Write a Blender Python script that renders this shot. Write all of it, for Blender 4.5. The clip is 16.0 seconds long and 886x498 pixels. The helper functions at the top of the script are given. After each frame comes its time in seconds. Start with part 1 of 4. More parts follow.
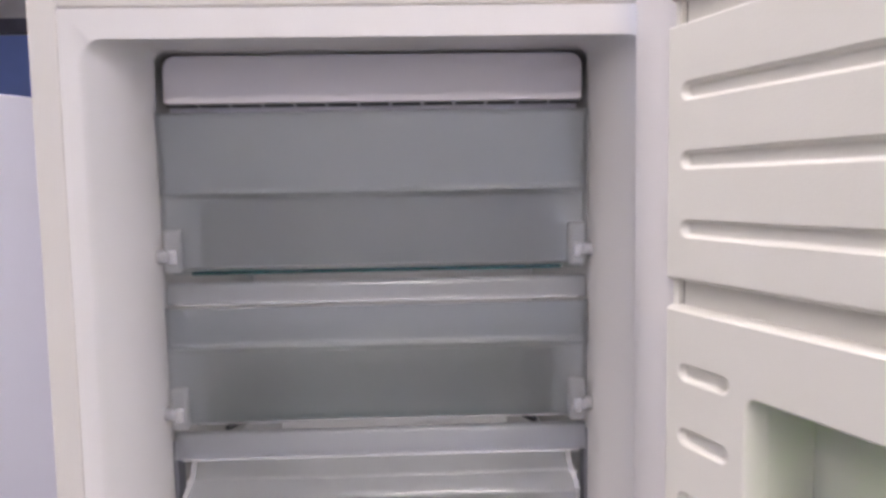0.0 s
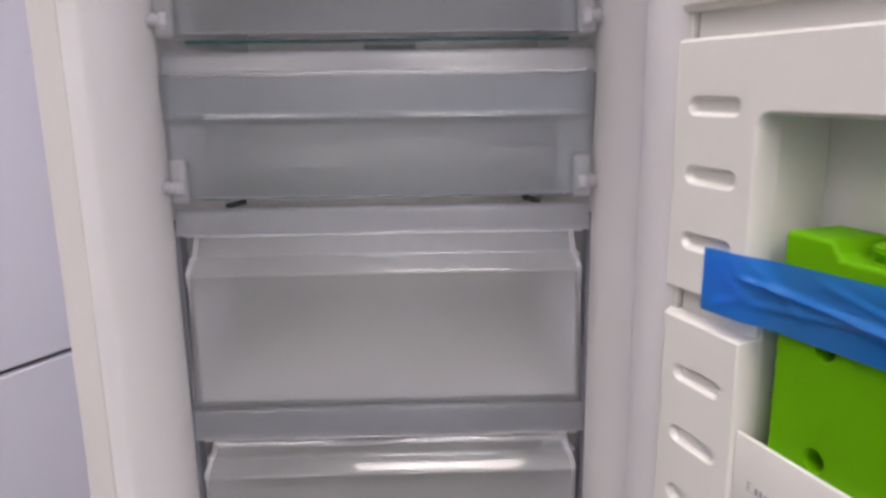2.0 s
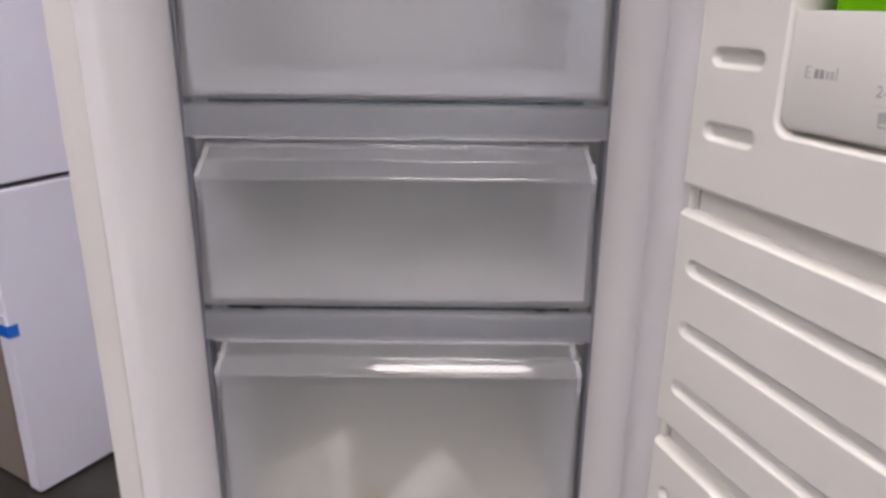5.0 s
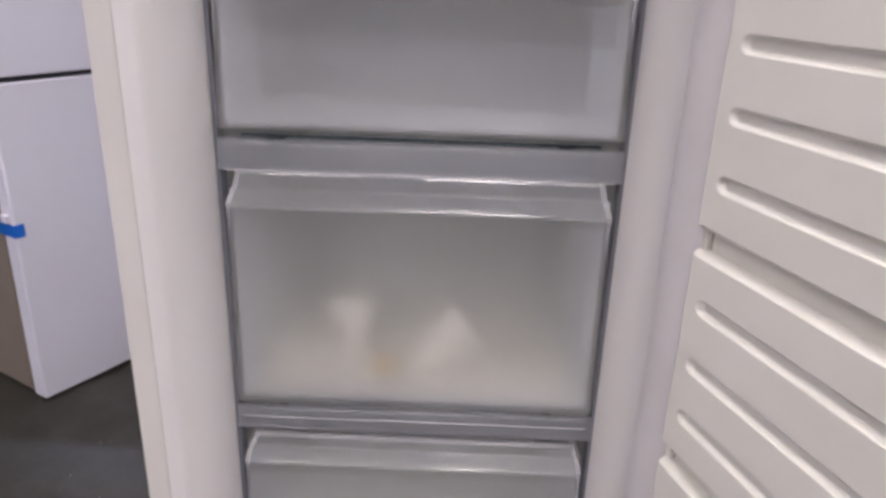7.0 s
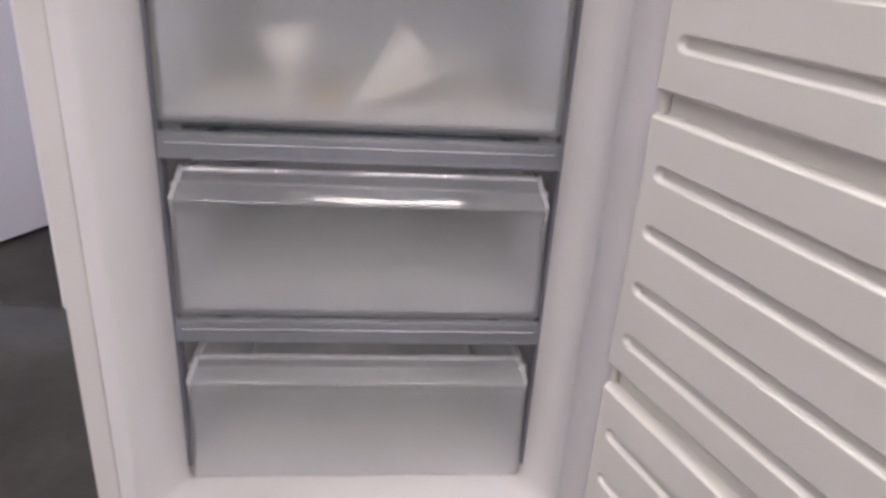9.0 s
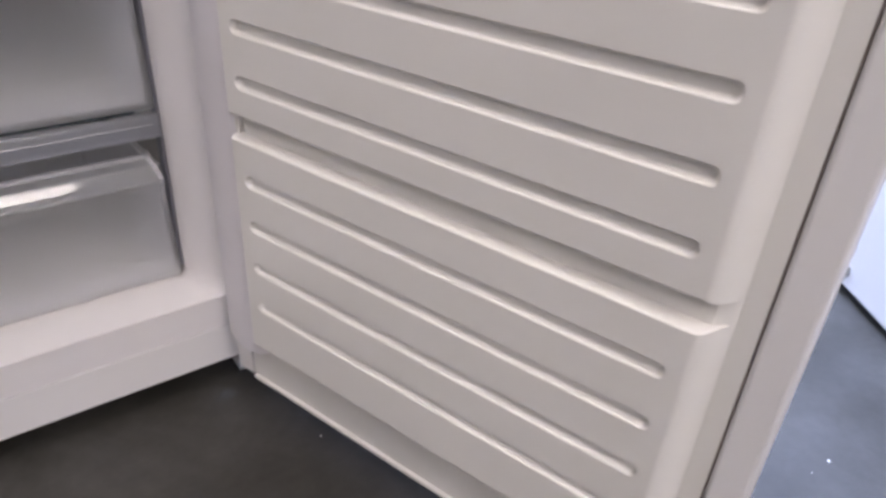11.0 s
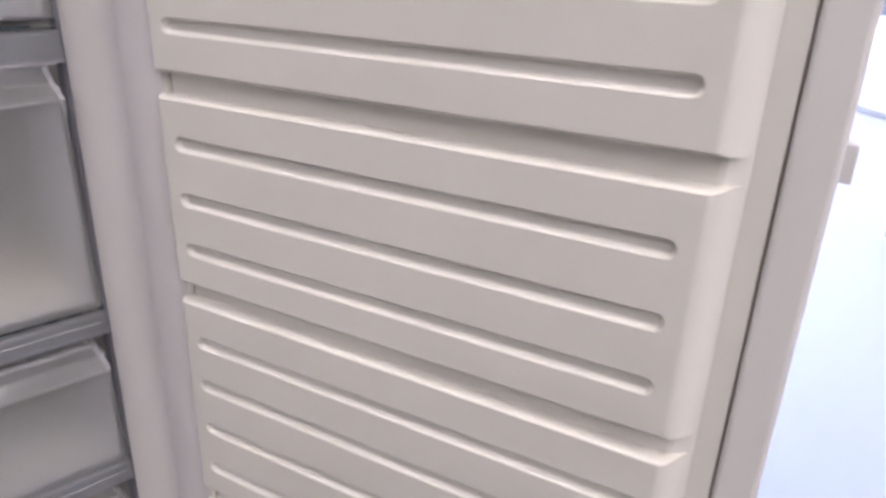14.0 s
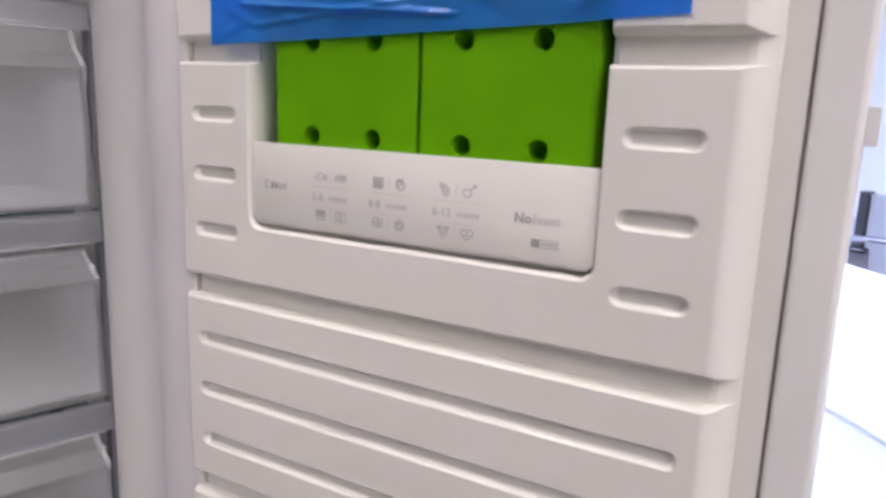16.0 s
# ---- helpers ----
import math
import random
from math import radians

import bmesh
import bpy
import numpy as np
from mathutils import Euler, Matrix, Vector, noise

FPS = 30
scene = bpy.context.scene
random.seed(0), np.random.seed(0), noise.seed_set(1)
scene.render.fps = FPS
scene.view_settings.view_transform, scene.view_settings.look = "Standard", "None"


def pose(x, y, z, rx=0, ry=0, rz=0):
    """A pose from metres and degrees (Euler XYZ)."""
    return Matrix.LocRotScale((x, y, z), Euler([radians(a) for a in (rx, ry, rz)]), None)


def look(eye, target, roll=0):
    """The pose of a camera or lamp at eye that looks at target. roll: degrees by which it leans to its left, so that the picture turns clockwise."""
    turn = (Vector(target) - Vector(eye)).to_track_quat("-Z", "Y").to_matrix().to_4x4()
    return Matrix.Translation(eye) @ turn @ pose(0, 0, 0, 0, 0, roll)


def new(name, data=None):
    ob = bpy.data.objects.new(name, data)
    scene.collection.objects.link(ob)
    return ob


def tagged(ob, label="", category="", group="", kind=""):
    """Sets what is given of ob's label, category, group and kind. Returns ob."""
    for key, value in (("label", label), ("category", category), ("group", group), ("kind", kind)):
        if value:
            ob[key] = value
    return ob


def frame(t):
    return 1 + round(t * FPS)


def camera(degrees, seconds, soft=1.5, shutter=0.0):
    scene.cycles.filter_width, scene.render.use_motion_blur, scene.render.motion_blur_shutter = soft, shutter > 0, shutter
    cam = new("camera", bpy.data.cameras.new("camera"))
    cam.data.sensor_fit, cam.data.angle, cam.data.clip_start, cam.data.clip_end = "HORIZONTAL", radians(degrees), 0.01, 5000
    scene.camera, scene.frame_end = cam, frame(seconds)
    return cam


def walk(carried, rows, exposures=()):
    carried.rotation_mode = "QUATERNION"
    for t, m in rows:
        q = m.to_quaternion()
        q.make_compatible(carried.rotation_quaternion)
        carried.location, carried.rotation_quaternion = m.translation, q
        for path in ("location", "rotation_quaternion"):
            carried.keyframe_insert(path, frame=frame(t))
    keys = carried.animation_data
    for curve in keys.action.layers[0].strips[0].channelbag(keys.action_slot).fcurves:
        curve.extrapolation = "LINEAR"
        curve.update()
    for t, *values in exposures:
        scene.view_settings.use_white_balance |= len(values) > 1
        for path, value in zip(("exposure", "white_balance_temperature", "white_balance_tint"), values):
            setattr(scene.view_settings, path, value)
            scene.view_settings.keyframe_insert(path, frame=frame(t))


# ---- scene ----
cam = camera(62.92, 16.0, soft=3.2)
PATH = [
    (0, (0.0428, -0.7392, 1.6368), (0.1092, 1.2525, 1.4673), -0.99),
    (0.5, (0.0358, -0.7524, 1.6100), (0.1277, 1.2349, 1.4046), -1.41),
    (1, (0.0425, -0.7575, 1.5754), (0.1053, 1.2219, 1.2961), -1.75),
    (1.5, (0.0424, -0.7500, 1.5401), (0.0948, 1.2164, 1.1788), -0.98),
    (2, (0.0428, -0.7408, 1.5072), (0.0916, 1.2094, 1.0664), -0.77),
    (2.5, (0.0485, -0.7298, 1.4775), (0.0827, 1.2086, 0.9861), -1.38),
    (3, (0.0531, -0.7219, 1.4414), (0.0636, 1.2102, 0.9248), -0.36),
    (3.5, (0.0509, -0.7225, 1.4020), (0.0668, 1.2103, 0.8883), 0.01),
    (4, (0.0497, -0.7277, 1.3579), (0.0451, 1.2041, 0.8398), 0.50),
    (4.2, (0.0515, -0.7294, 1.3323), (0.0478, 1.1971, 0.7949), 0.49),
    (6.3, (0.0380, -0.7463, 1.1853), (0.0281, 1.1149, 0.4533), 1.09),
    (6.5, (0.0351, -0.7525, 1.1718), (0.0246, 1.1163, 0.4595), 1.47),
    (7, (0.0361, -0.7437, 1.1000), (0.0159, 1.1252, 0.3880), 2.02),
    (7.5, (0.0162, -0.7358, 0.9835), (0.1041, 1.1318, 0.2733), 3.99),
    (8, (0.0185, -0.7203, 0.9204), (0.1524, 1.1401, 0.1986), 4.89),
    (8.5, (0.0288, -0.7163, 0.8660), (0.1575, 1.1078, 0.0558), 3.56),
    (8.7, (0.0179, -0.7281, 0.8421), (0.1741, 1.0974, 0.0402), 3.52),
    (10.8, (0.0001, -0.8373, 0.7071), (0.7806, 0.6517, -0.3764), 2.05),
    (11, (0.0051, -0.8481, 0.7198), (1.0306, 0.4943, -0.3508), 3.66),
    (11.5, (-0.0115, -0.8622, 0.7336), (1.2040, 0.2908, -0.3588), -1.70),
    (12, (-0.0296, -0.8672, 0.7295), (1.2135, 0.1692, -0.4455), -2.73),
    (12.5, (-0.0258, -0.8448, 0.8095), (1.2108, 0.3090, -0.2580), -0.53),
    (13, (-0.0124, -0.8385, 0.8716), (1.2282, 0.3961, -0.0962), 0.42),
    (13.5, (-0.0084, -0.8287, 0.9510), (1.2357, 0.4723, 0.0794), 0.64),
    (14, (-0.0240, -0.8373, 1.0267), (1.2450, 0.4972, 0.2465), 2.08),
    (14.5, (-0.0265, -0.8517, 1.1029), (1.2515, 0.5294, 0.4252), 2.66),
    (15, (-0.0293, -0.8487, 1.1689), (1.2557, 0.5777, 0.6086), 3.02),
    (15.5, (-0.0306, -0.8500, 1.2338), (1.2877, 0.5938, 0.8124), 2.57),
    (16, (-0.0367, -0.8527, 1.2960), (1.2766, 0.6014, 0.8949), 2.04),
]
walk(cam, [(t, look(eye, target, roll)) for t, eye, target, roll in PATH], [(0, 0.19), (3.0, 0.05), (4.2, 0.09), (6.5, 0.18), (8.7, 0.19), (11, 0.10), (13, 0.17), (16, 0.11)])

# ---- light: unseen ceiling lamps of the shop, daylight and fill from two added windows ----
world = bpy.data.worlds.new("world")
world.use_nodes = True
world.node_tree.nodes["Background"].inputs[0].default_value = (0.75, 0.82, 1.0, 1)
world.node_tree.nodes["Background"].inputs[1].default_value = 0.05
scene.world = world

WARM, COOL, LILAC = (1.0, 0.897, 0.862), (0.54, 0.645, 1.0), (1.0, 0.905, 0.925)
CEILING = 3.4
# x -2.7, -1.30, -0.42 are added to light the door, 1.5 the right floor.
LAMPS = [(-0.42, 0.06), (-1.30, -0.12), (0.09, -1.7), (0.95, -0.10), (-1.0, -3.6), (0.25, -3.6), (1.2, -3.6), (-2.7, -0.7), (1.5, 0.45)]


def area_lamp(name, m, size_x, size_y, watts, colour):
    data = bpy.data.lights.new(name, "AREA")
    data.shape, data.size, data.size_y, data.energy, data.color = "RECTANGLE", size_x, size_y, watts, colour
    ob = new(name, data)
    ob.matrix_basis = m
    return ob


for lx, ly in LAMPS:
    watts = {-0.42: 24, -1.30: 27, -1.0: 50, -2.7: 44, 1.5: 600, 0.09: 28, 0.95: 8, 1.2: 30}.get(lx, 66)
    area_lamp("ceiling_lamp_light", pose(lx, ly, CEILING - 0.085), 0.80, 0.50, watts, {1.5: COOL, -1.30: LILAC, -2.7: LILAC}.get(lx, WARM))
area_lamp("added_window_light", look((1.1, 3.86, 1.75), (1.1, -1.0, 0.3)), 3.2, 1.5, 168, COOL)


# Fill through the added south window, to brighten the freezer's interior.
area_lamp("added_window_light", look((0.3, -4.86, 2.55), (0.2, 0.0, 0.9)), 4.0, 1.1, 15, (1.0, 0.88, 0.86))

# ---- materials ----
def nodes_of(name):
    mat = bpy.data.materials.new(name)
    mat.use_nodes = True
    nt = mat.node_tree
    return mat, nt, nt.nodes["Principled BSDF"]


def noise_node(nt, scale, detail=4.0, rough=0.55, stretch=(1, 1, 1)):
    co = nt.nodes.new("ShaderNodeTexCoord")
    mp = nt.nodes.new("ShaderNodeMapping")
    mp.inputs["Scale"].default_value = stretch
    tx = nt.nodes.new("ShaderNodeTexNoise")
    tx.inputs["Scale"].default_value, tx.inputs["Detail"].default_value, tx.inputs["Roughness"].default_value = scale, detail, rough
    nt.links.new(co.outputs["Object"], mp.inputs["Vector"])
    nt.links.new(mp.outputs["Vector"], tx.inputs["Vector"])
    return tx.outputs["Fac"]


def ramp(nt, fac, stops):
    r = nt.nodes.new("ShaderNodeValToRGB")
    while len(r.color_ramp.elements) < len(stops):
        r.color_ramp.elements.new(0.5)
    for e, (p, c) in zip(r.color_ramp.elements, stops):
        e.position, e.color = p, (*c, 1)
    nt.links.new(fac, r.inputs["Fac"])
    return r.outputs["Color"]


def span(nt, fac, lo, hi):
    r = nt.nodes.new("ShaderNodeMapRange")
    r.inputs["To Min"].default_value, r.inputs["To Max"].default_value = lo, hi
    nt.links.new(fac, r.inputs["Value"])
    return r.outputs["Result"]


def surface(name, colour, rough=0.4, vary=0.05, big=3.0, fine=220.0, bump=0.05, coat=0.0, metal=0.0, spec=0.5, stretch=(1, 1, 1)):
    """Painted, moulded or bare surface: colour drifts at a large scale, gloss and relief at a fine one."""
    mat, nt, b = nodes_of(name)
    lo = tuple(max(0.0, c * (1 - vary)) for c in colour)
    hi = tuple(min(1.0, c * (1 + vary)) for c in colour)
    nt.links.new(ramp(nt, noise_node(nt, big, stretch=stretch), [(0.3, lo), (0.7, hi)]), b.inputs["Base Color"])
    f = noise_node(nt, fine, 3.0, stretch=stretch)
    nt.links.new(span(nt, noise_node(nt, big * 3.7, 5.0), max(0.02, rough - 0.07), rough + 0.07), b.inputs["Roughness"])
    bp = nt.nodes.new("ShaderNodeBump")
    bp.inputs["Strength"].default_value, bp.inputs["Distance"].default_value = bump, 0.002
    nt.links.new(f, bp.inputs["Height"])
    nt.links.new(bp.outputs["Normal"], b.inputs["Normal"])
    b.inputs["Metallic"].default_value = metal
    b.inputs["Specular IOR Level"].default_value = spec
    b.inputs["Coat Weight"].default_value = coat
    return mat


def translucent(name, tint, clear, frost, rough, gloss_rough=0.12, blur=0.0, vary=0.1):
    """Thin moulded plastic: part of the light goes straight through, part is scattered, the surface is glossy."""
    mat = bpy.data.materials.new(name)
    mat.use_nodes = True
    nt = mat.node_tree
    nt.nodes.remove(nt.nodes["Principled BSDF"])
    out = nt.nodes["Material Output"]
    tr = nt.nodes.new("ShaderNodeBsdfTransparent")
    tr.inputs["Color"].default_value = (*tint, 1)
    rf = nt.nodes.new("ShaderNodeBsdfRefraction")
    rf.inputs["Color"].default_value = (*tint, 1)
    rf.inputs["Roughness"].default_value = rough
    rf.inputs["IOR"].default_value = 1.12
    m0 = nt.nodes.new("ShaderNodeMixShader")
    m0.inputs[0].default_value = blur
    nt.links.new(tr.outputs[0], m0.inputs[1])
    nt.links.new(rf.outputs[0], m0.inputs[2])
    df = nt.nodes.new("ShaderNodeBsdfDiffuse")
    tl = nt.nodes.new("ShaderNodeBsdfTranslucent")
    col = ramp(nt, noise_node(nt, 9.0), [(0.3, tuple(c * (1 - vary) for c in frost)), (0.7, frost)])
    nt.links.new(col, df.inputs["Color"])
    nt.links.new(col, tl.inputs["Color"])
    m1 = nt.nodes.new("ShaderNodeMixShader")
    m1.inputs[0].default_value = 0.5
    nt.links.new(df.outputs[0], m1.inputs[1])
    nt.links.new(tl.outputs[0], m1.inputs[2])
    m2 = nt.nodes.new("ShaderNodeMixShader")
    nt.links.new(span(nt, noise_node(nt, 14.0, 5.0), min(1, 1 - clear - 0.04), min(1, 1 - clear + 0.04)), m2.inputs[0])
    nt.links.new(m0.outputs[0], m2.inputs[1])
    nt.links.new(m1.outputs[0], m2.inputs[2])
    gl = nt.nodes.new("ShaderNodeBsdfGlossy")
    gl.inputs["Roughness"].default_value = gloss_rough
    lw = nt.nodes.new("ShaderNodeLayerWeight")
    lw.inputs["Blend"].default_value = 0.5
    pw = nt.nodes.new("ShaderNodeMath")
    pw.operation = "POWER"
    pw.inputs[1].default_value = 4.0
    nt.links.new(lw.outputs["Facing"], pw.inputs[0])
    fr = nt.nodes.new("ShaderNodeMath")
    fr.operation = "MULTIPLY_ADD"
    fr.inputs[1].default_value, fr.inputs[2].default_value = 0.55, 0.045
    nt.links.new(pw.outputs[0], fr.inputs[0])
    m3 = nt.nodes.new("ShaderNodeMixShader")
    nt.links.new(fr.outputs[0], m3.inputs[0])
    nt.links.new(m2.outputs[0], m3.inputs[1])
    nt.links.new(gl.outputs[0], m3.inputs[2])
    nt.links.new(m3.outputs[0], out.inputs["Surface"])
    return mat


ENAMEL = surface("white_enamel", (0.77, 0.755, 0.74), 0.42, 0.03, 2.0, 300, 0.04)
SHELL = surface("warm_white_enamel", (0.715, 0.685, 0.65), 0.40, 0.05, 2.5, 300, 0.05)
# White enamel; the bluish light on the fridge-freezer is put into its colour.
BLUE_LIT_ENAMEL = surface("blue_lit_white_enamel", (0.73, 0.735, 0.835), 0.38, 0.03, 2.0, 300, 0.04)
LINER = surface("white_door_liner_plastic", (0.790, 0.772, 0.722), 0.36, 0.035, 3.0, 420, 0.06)
CABINET_LINER = surface("cool_white_liner_plastic", (0.775, 0.752, 0.742), 0.34, 0.035, 3.0, 420, 0.05)
SEAL_WHITE = surface("white_rubber_seal", (0.79, 0.765, 0.775), 0.5, 0.04, 6.0, 300, 0.06)
SIDE_SHADED = surface("shaded_beige_grey_side", (0.23, 0.195, 0.165), 0.45, 0.06, 3.0, 300, 0.05)
PANEL = surface("pale_grey_plastic", (0.76, 0.73, 0.77), 0.4, 0.03, 4.0, 400, 0.05)
GRILLE = surface("grey_grille_plastic", (0.70, 0.68, 0.74), 0.5, 0.05, 4.0, 400, 0.05)
GASKET = surface("grey_rubber_gasket", (0.20, 0.17, 0.155), 0.6, 0.08, 30, 300, 0.1)
DARK = surface("dark_slot_plastic", (0.03, 0.03, 0.035), 0.6, 0.2, 20, 300, 0.1)
STEEL = surface("zinc_plated_steel", (0.5, 0.49, 0.47), 0.35, 0.1, 40, 250, 0.1, metal=1.0)
GREEN = surface("lime_green_plastic", (0.125, 0.375, 0.0), 0.5, 0.07, 12, 260, 0.08, spec=0.12)
GAP_SHADE = surface("grey_blue_gap_shade", (0.265, 0.268, 0.310), 0.55, 0.08, 6, 300, 0.05)
PRINT = surface("grey_print", (0.36, 0.35, 0.36), 0.6, 0.08, 60, 300, 0.0)
PRINT_PALE = surface("pale_grey_print", (0.50, 0.49, 0.49), 0.6, 0.06, 60, 300, 0.0)
PRINT_FAINT = surface("faint_grey_print", (0.61, 0.595, 0.585), 0.6, 0.06, 60, 300, 0.0)
BLACK = surface("black_plastic", (0.02, 0.02, 0.024), 0.35, 0.1, 10, 200, 0.05)
GREYBLUE = surface("grey_blue_laminate", (0.21, 0.205, 0.225), 0.4, 0.08, 4, 200, 0.05)
PAPER = surface("white_paper", (0.64, 0.615, 0.56), 0.85, 0.06, 25, 300, 0.2)
BROWN = surface("brown_card", (0.45, 0.27, 0.10), 0.8, 0.12, 30, 300, 0.2)
WALL = surface("white_wall_paint", (0.80, 0.78, 0.78), 0.7, 0.04, 1.2, 160, 0.2)
CEIL = surface("ceiling_tile", (0.78, 0.77, 0.75), 0.85, 0.05, 2.0, 140, 0.3)
BLUE_PAINT = surface("blue_wall_paint", (0.25, 0.36, 0.85), 0.6, 0.08, 1.5, 160, 0.15)
DARK_BEAM = surface("dark_grey_metal", (0.11, 0.11, 0.15), 0.5, 0.1, 5, 200, 0.1)
FROST = translucent("frosted_drawer_plastic", (0.945, 0.952, 0.96), 0.86, (0.91, 0.915, 0.925), 0.70, 0.045, blur=0.96)
TUB = translucent("clear_drawer_plastic", (0.95, 0.96, 0.97), 0.20, (0.87, 0.87, 0.88), 0.2, 0.2)
CLEAR = translucent("clear_flap_plastic", (0.855, 0.875, 0.878), 0.91, (0.82, 0.83, 0.87), 0.45, 0.035, blur=0.94)
TRIM = translucent("pale_shelf_trim_plastic", (0.912, 0.922, 0.95), 0.80, (0.825, 0.84, 0.89), 0.45, 0.17, blur=0.95)
MILKY = translucent("milky_hinge_plastic", (0.96, 0.96, 0.97), 0.66, (0.95, 0.95, 0.96), 0.3, 0.08, blur=0.95)
EDGE_HIGHLIGHT = surface("glossy_white_edge_highlight", (0.86, 0.86, 0.88), 0.16, 0.03, 8.0, 300, 0.02)
# Whiter than TUB: light on the drawer sides and floor, put into the colour.
TUB_SIDE_LIT = translucent("lit_drawer_side_plastic", (0.95, 0.96, 0.97), 0.04, (0.95, 0.95, 0.96), 0.2, 0.2)
TUB_FLOOR_LIT = translucent("lit_drawer_floor_plastic", (0.95, 0.96, 0.97), 0.04, (0.93, 0.92, 0.92), 0.2, 0.2)
GLOSSY_EDGE = translucent("glossy_edge_plastic", (0.95, 0.95, 0.96), 0.80, (0.90, 0.90, 0.93), 0.1, 0.03)
# Pale haze for thin layers added to lighten drawer and flap edges.
EDGE_HAZE = translucent("edge_haze_layer", (0.97, 0.97, 0.98), 0.92, (0.94, 0.95, 1.0), 0.5, 0.2, blur=0.9)
BEAD = translucent("milky_bead_plastic", (0.95, 0.95, 0.97), 0.45, (0.93, 0.93, 0.96), 0.3, 0.08)
GLASS = translucent("shelf_glass", (0.93, 0.955, 0.955), 0.96, (0.5, 0.6, 0.6), 0.02, 0.02)
GLASS_EDGE = translucent("teal_glass_edge", (0.16, 0.42, 0.43), 0.70, (0.035, 0.18, 0.19), 0.1, 0.08)
BAG = translucent("thin_clear_bag", (0.95, 0.95, 0.95), 0.66, (0.80, 0.78, 0.74), 0.3, 0.12)


LOW_EDGE = translucent("grey_glass_edge", (0.52, 0.60, 0.64), 0.80, (0.20, 0.24, 0.27), 0.1, 0.08)
SMOKE = translucent("smoky_plastic", (0.5, 0.5, 0.52), 0.5, (0.16, 0.16, 0.17), 0.2, 0.2)


def floor_material():
    mat, nt, b = nodes_of("dark_grey_floor")
    a = ramp(nt, noise_node(nt, 3.2, 7.0, 0.64), [(0.36, (0.020, 0.0185, 0.0145)), (0.50, (0.034, 0.032, 0.027)), (0.64, (0.054, 0.052, 0.047))])
    c = ramp(nt, noise_node(nt, 55.0, 5.0), [(0.35, (0.82, 0.82, 0.82)), (0.7, (1, 1, 1))])
    mx = nt.nodes.new("ShaderNodeMix")
    mx.data_type, mx.blend_type = "RGBA", "MULTIPLY"
    mx.inputs[0].default_value = 1.0
    nt.links.new(a, mx.inputs[6])
    nt.links.new(c, mx.inputs[7])
    nt.links.new(mx.outputs[2], b.inputs["Base Color"])
    nt.links.new(span(nt, noise_node(nt, 5.0, 3.0), 0.38, 0.55), b.inputs["Roughness"])
    bp = nt.nodes.new("ShaderNodeBump")
    bp.inputs["Strength"].default_value, bp.inputs["Distance"].default_value = 0.15, 0.003
    nt.links.new(noise_node(nt, 90.0, 4.0), bp.inputs["Height"])
    nt.links.new(bp.outputs["Normal"], b.inputs["Normal"])
    return mat


def tape_material():
    mat = translucent("blue_masking_tape", (0.16, 0.56, 1.0), 0.40, (0.05, 0.42, 1.0), 0.2, 0.24)
    return mat


FLOOR = floor_material()
TAPE = tape_material()


def lamp_material():
    mat, nt, b = nodes_of("lamp_diffuser")
    b.inputs["Base Color"].default_value = (0.9, 0.9, 0.88, 1)
    b.inputs["Emission Color"].default_value = (*WARM, 1)
    b.inputs["Emission Strength"].default_value = 6.0
    return mat


LAMP_GLOW = lamp_material()


# ---- mesh helpers ----
def mesh_from(name, verts, faces, smooth=False):
    me = bpy.data.meshes.new(name)
    me.from_pydata([tuple(v) for v in verts], [], [tuple(f) for f in faces])
    me.validate()
    me.update()
    if smooth:
        me.polygons.foreach_set("use_smooth", [True] * len(me.polygons))
        me.set_sharp_from_angle(angle=radians(38))
    return me


def thing(name, at, label, category, group="", kind=""):
    ob = new(name)
    ob.empty_display_size = 0.05
    ob.location = at
    return tagged(ob, label, category, group, kind)


def part(name, geo, material, parent=None, label="", smooth=False):
    """One mesh, given in world metres, under its thing or part. geo: a bmesh, or (verts, faces)."""
    if isinstance(geo, tuple):
        me = mesh_from(name, geo[0], geo[1], smooth)
    else:
        bmesh.ops.recalc_face_normals(geo, faces=geo.faces)
        me = bpy.data.meshes.new(name)
        geo.to_mesh(me)
        geo.free()
        if smooth:
            # only the narrow rounding strips are shaded smooth, broad faces stay flat
            for p in me.polygons:
                vs = [me.vertices[i].co for i in p.vertices]
                p.use_smooth = min((vs[i] - vs[i - 1]).length for i in range(len(vs))) < 0.0046
    me.materials.append(material)
    ob = new(name, me)
    if parent is not None:
        ob.parent = parent
        if parent.type == "EMPTY":
            ob.matrix_parent_inverse = (Matrix.Translation(parent.location) @ parent.rotation_euler.to_matrix().to_4x4()).inverted()
    if label:
        ob["label"] = label
    return ob


def box(bm, lo, hi, bevel=0.0, m=None, segments=2):
    """A box from corner to corner, with rounded edges, laid by the matrix m."""
    lo, hi = Vector(lo), Vector(hi)
    made = bmesh.ops.create_cube(bm, size=1.0)["verts"]
    c, s = (lo + hi) / 2, hi - lo
    for v in made:
        v.co = Vector((v.co.x * s.x, v.co.y * s.y, v.co.z * s.z)) + c
    if bevel > 0:
        edges = list({e for v in made for e in v.link_edges})
        done = bmesh.ops.bevel(bm, geom=edges, offset=bevel, segments=segments, affect="EDGES", profile=0.5)
        made = list({v for f in done["faces"] for v in f.verts} | {v for v in made if v.is_valid})
    if m is not None:
        bmesh.ops.transform(bm, matrix=m, verts=made)
    return made


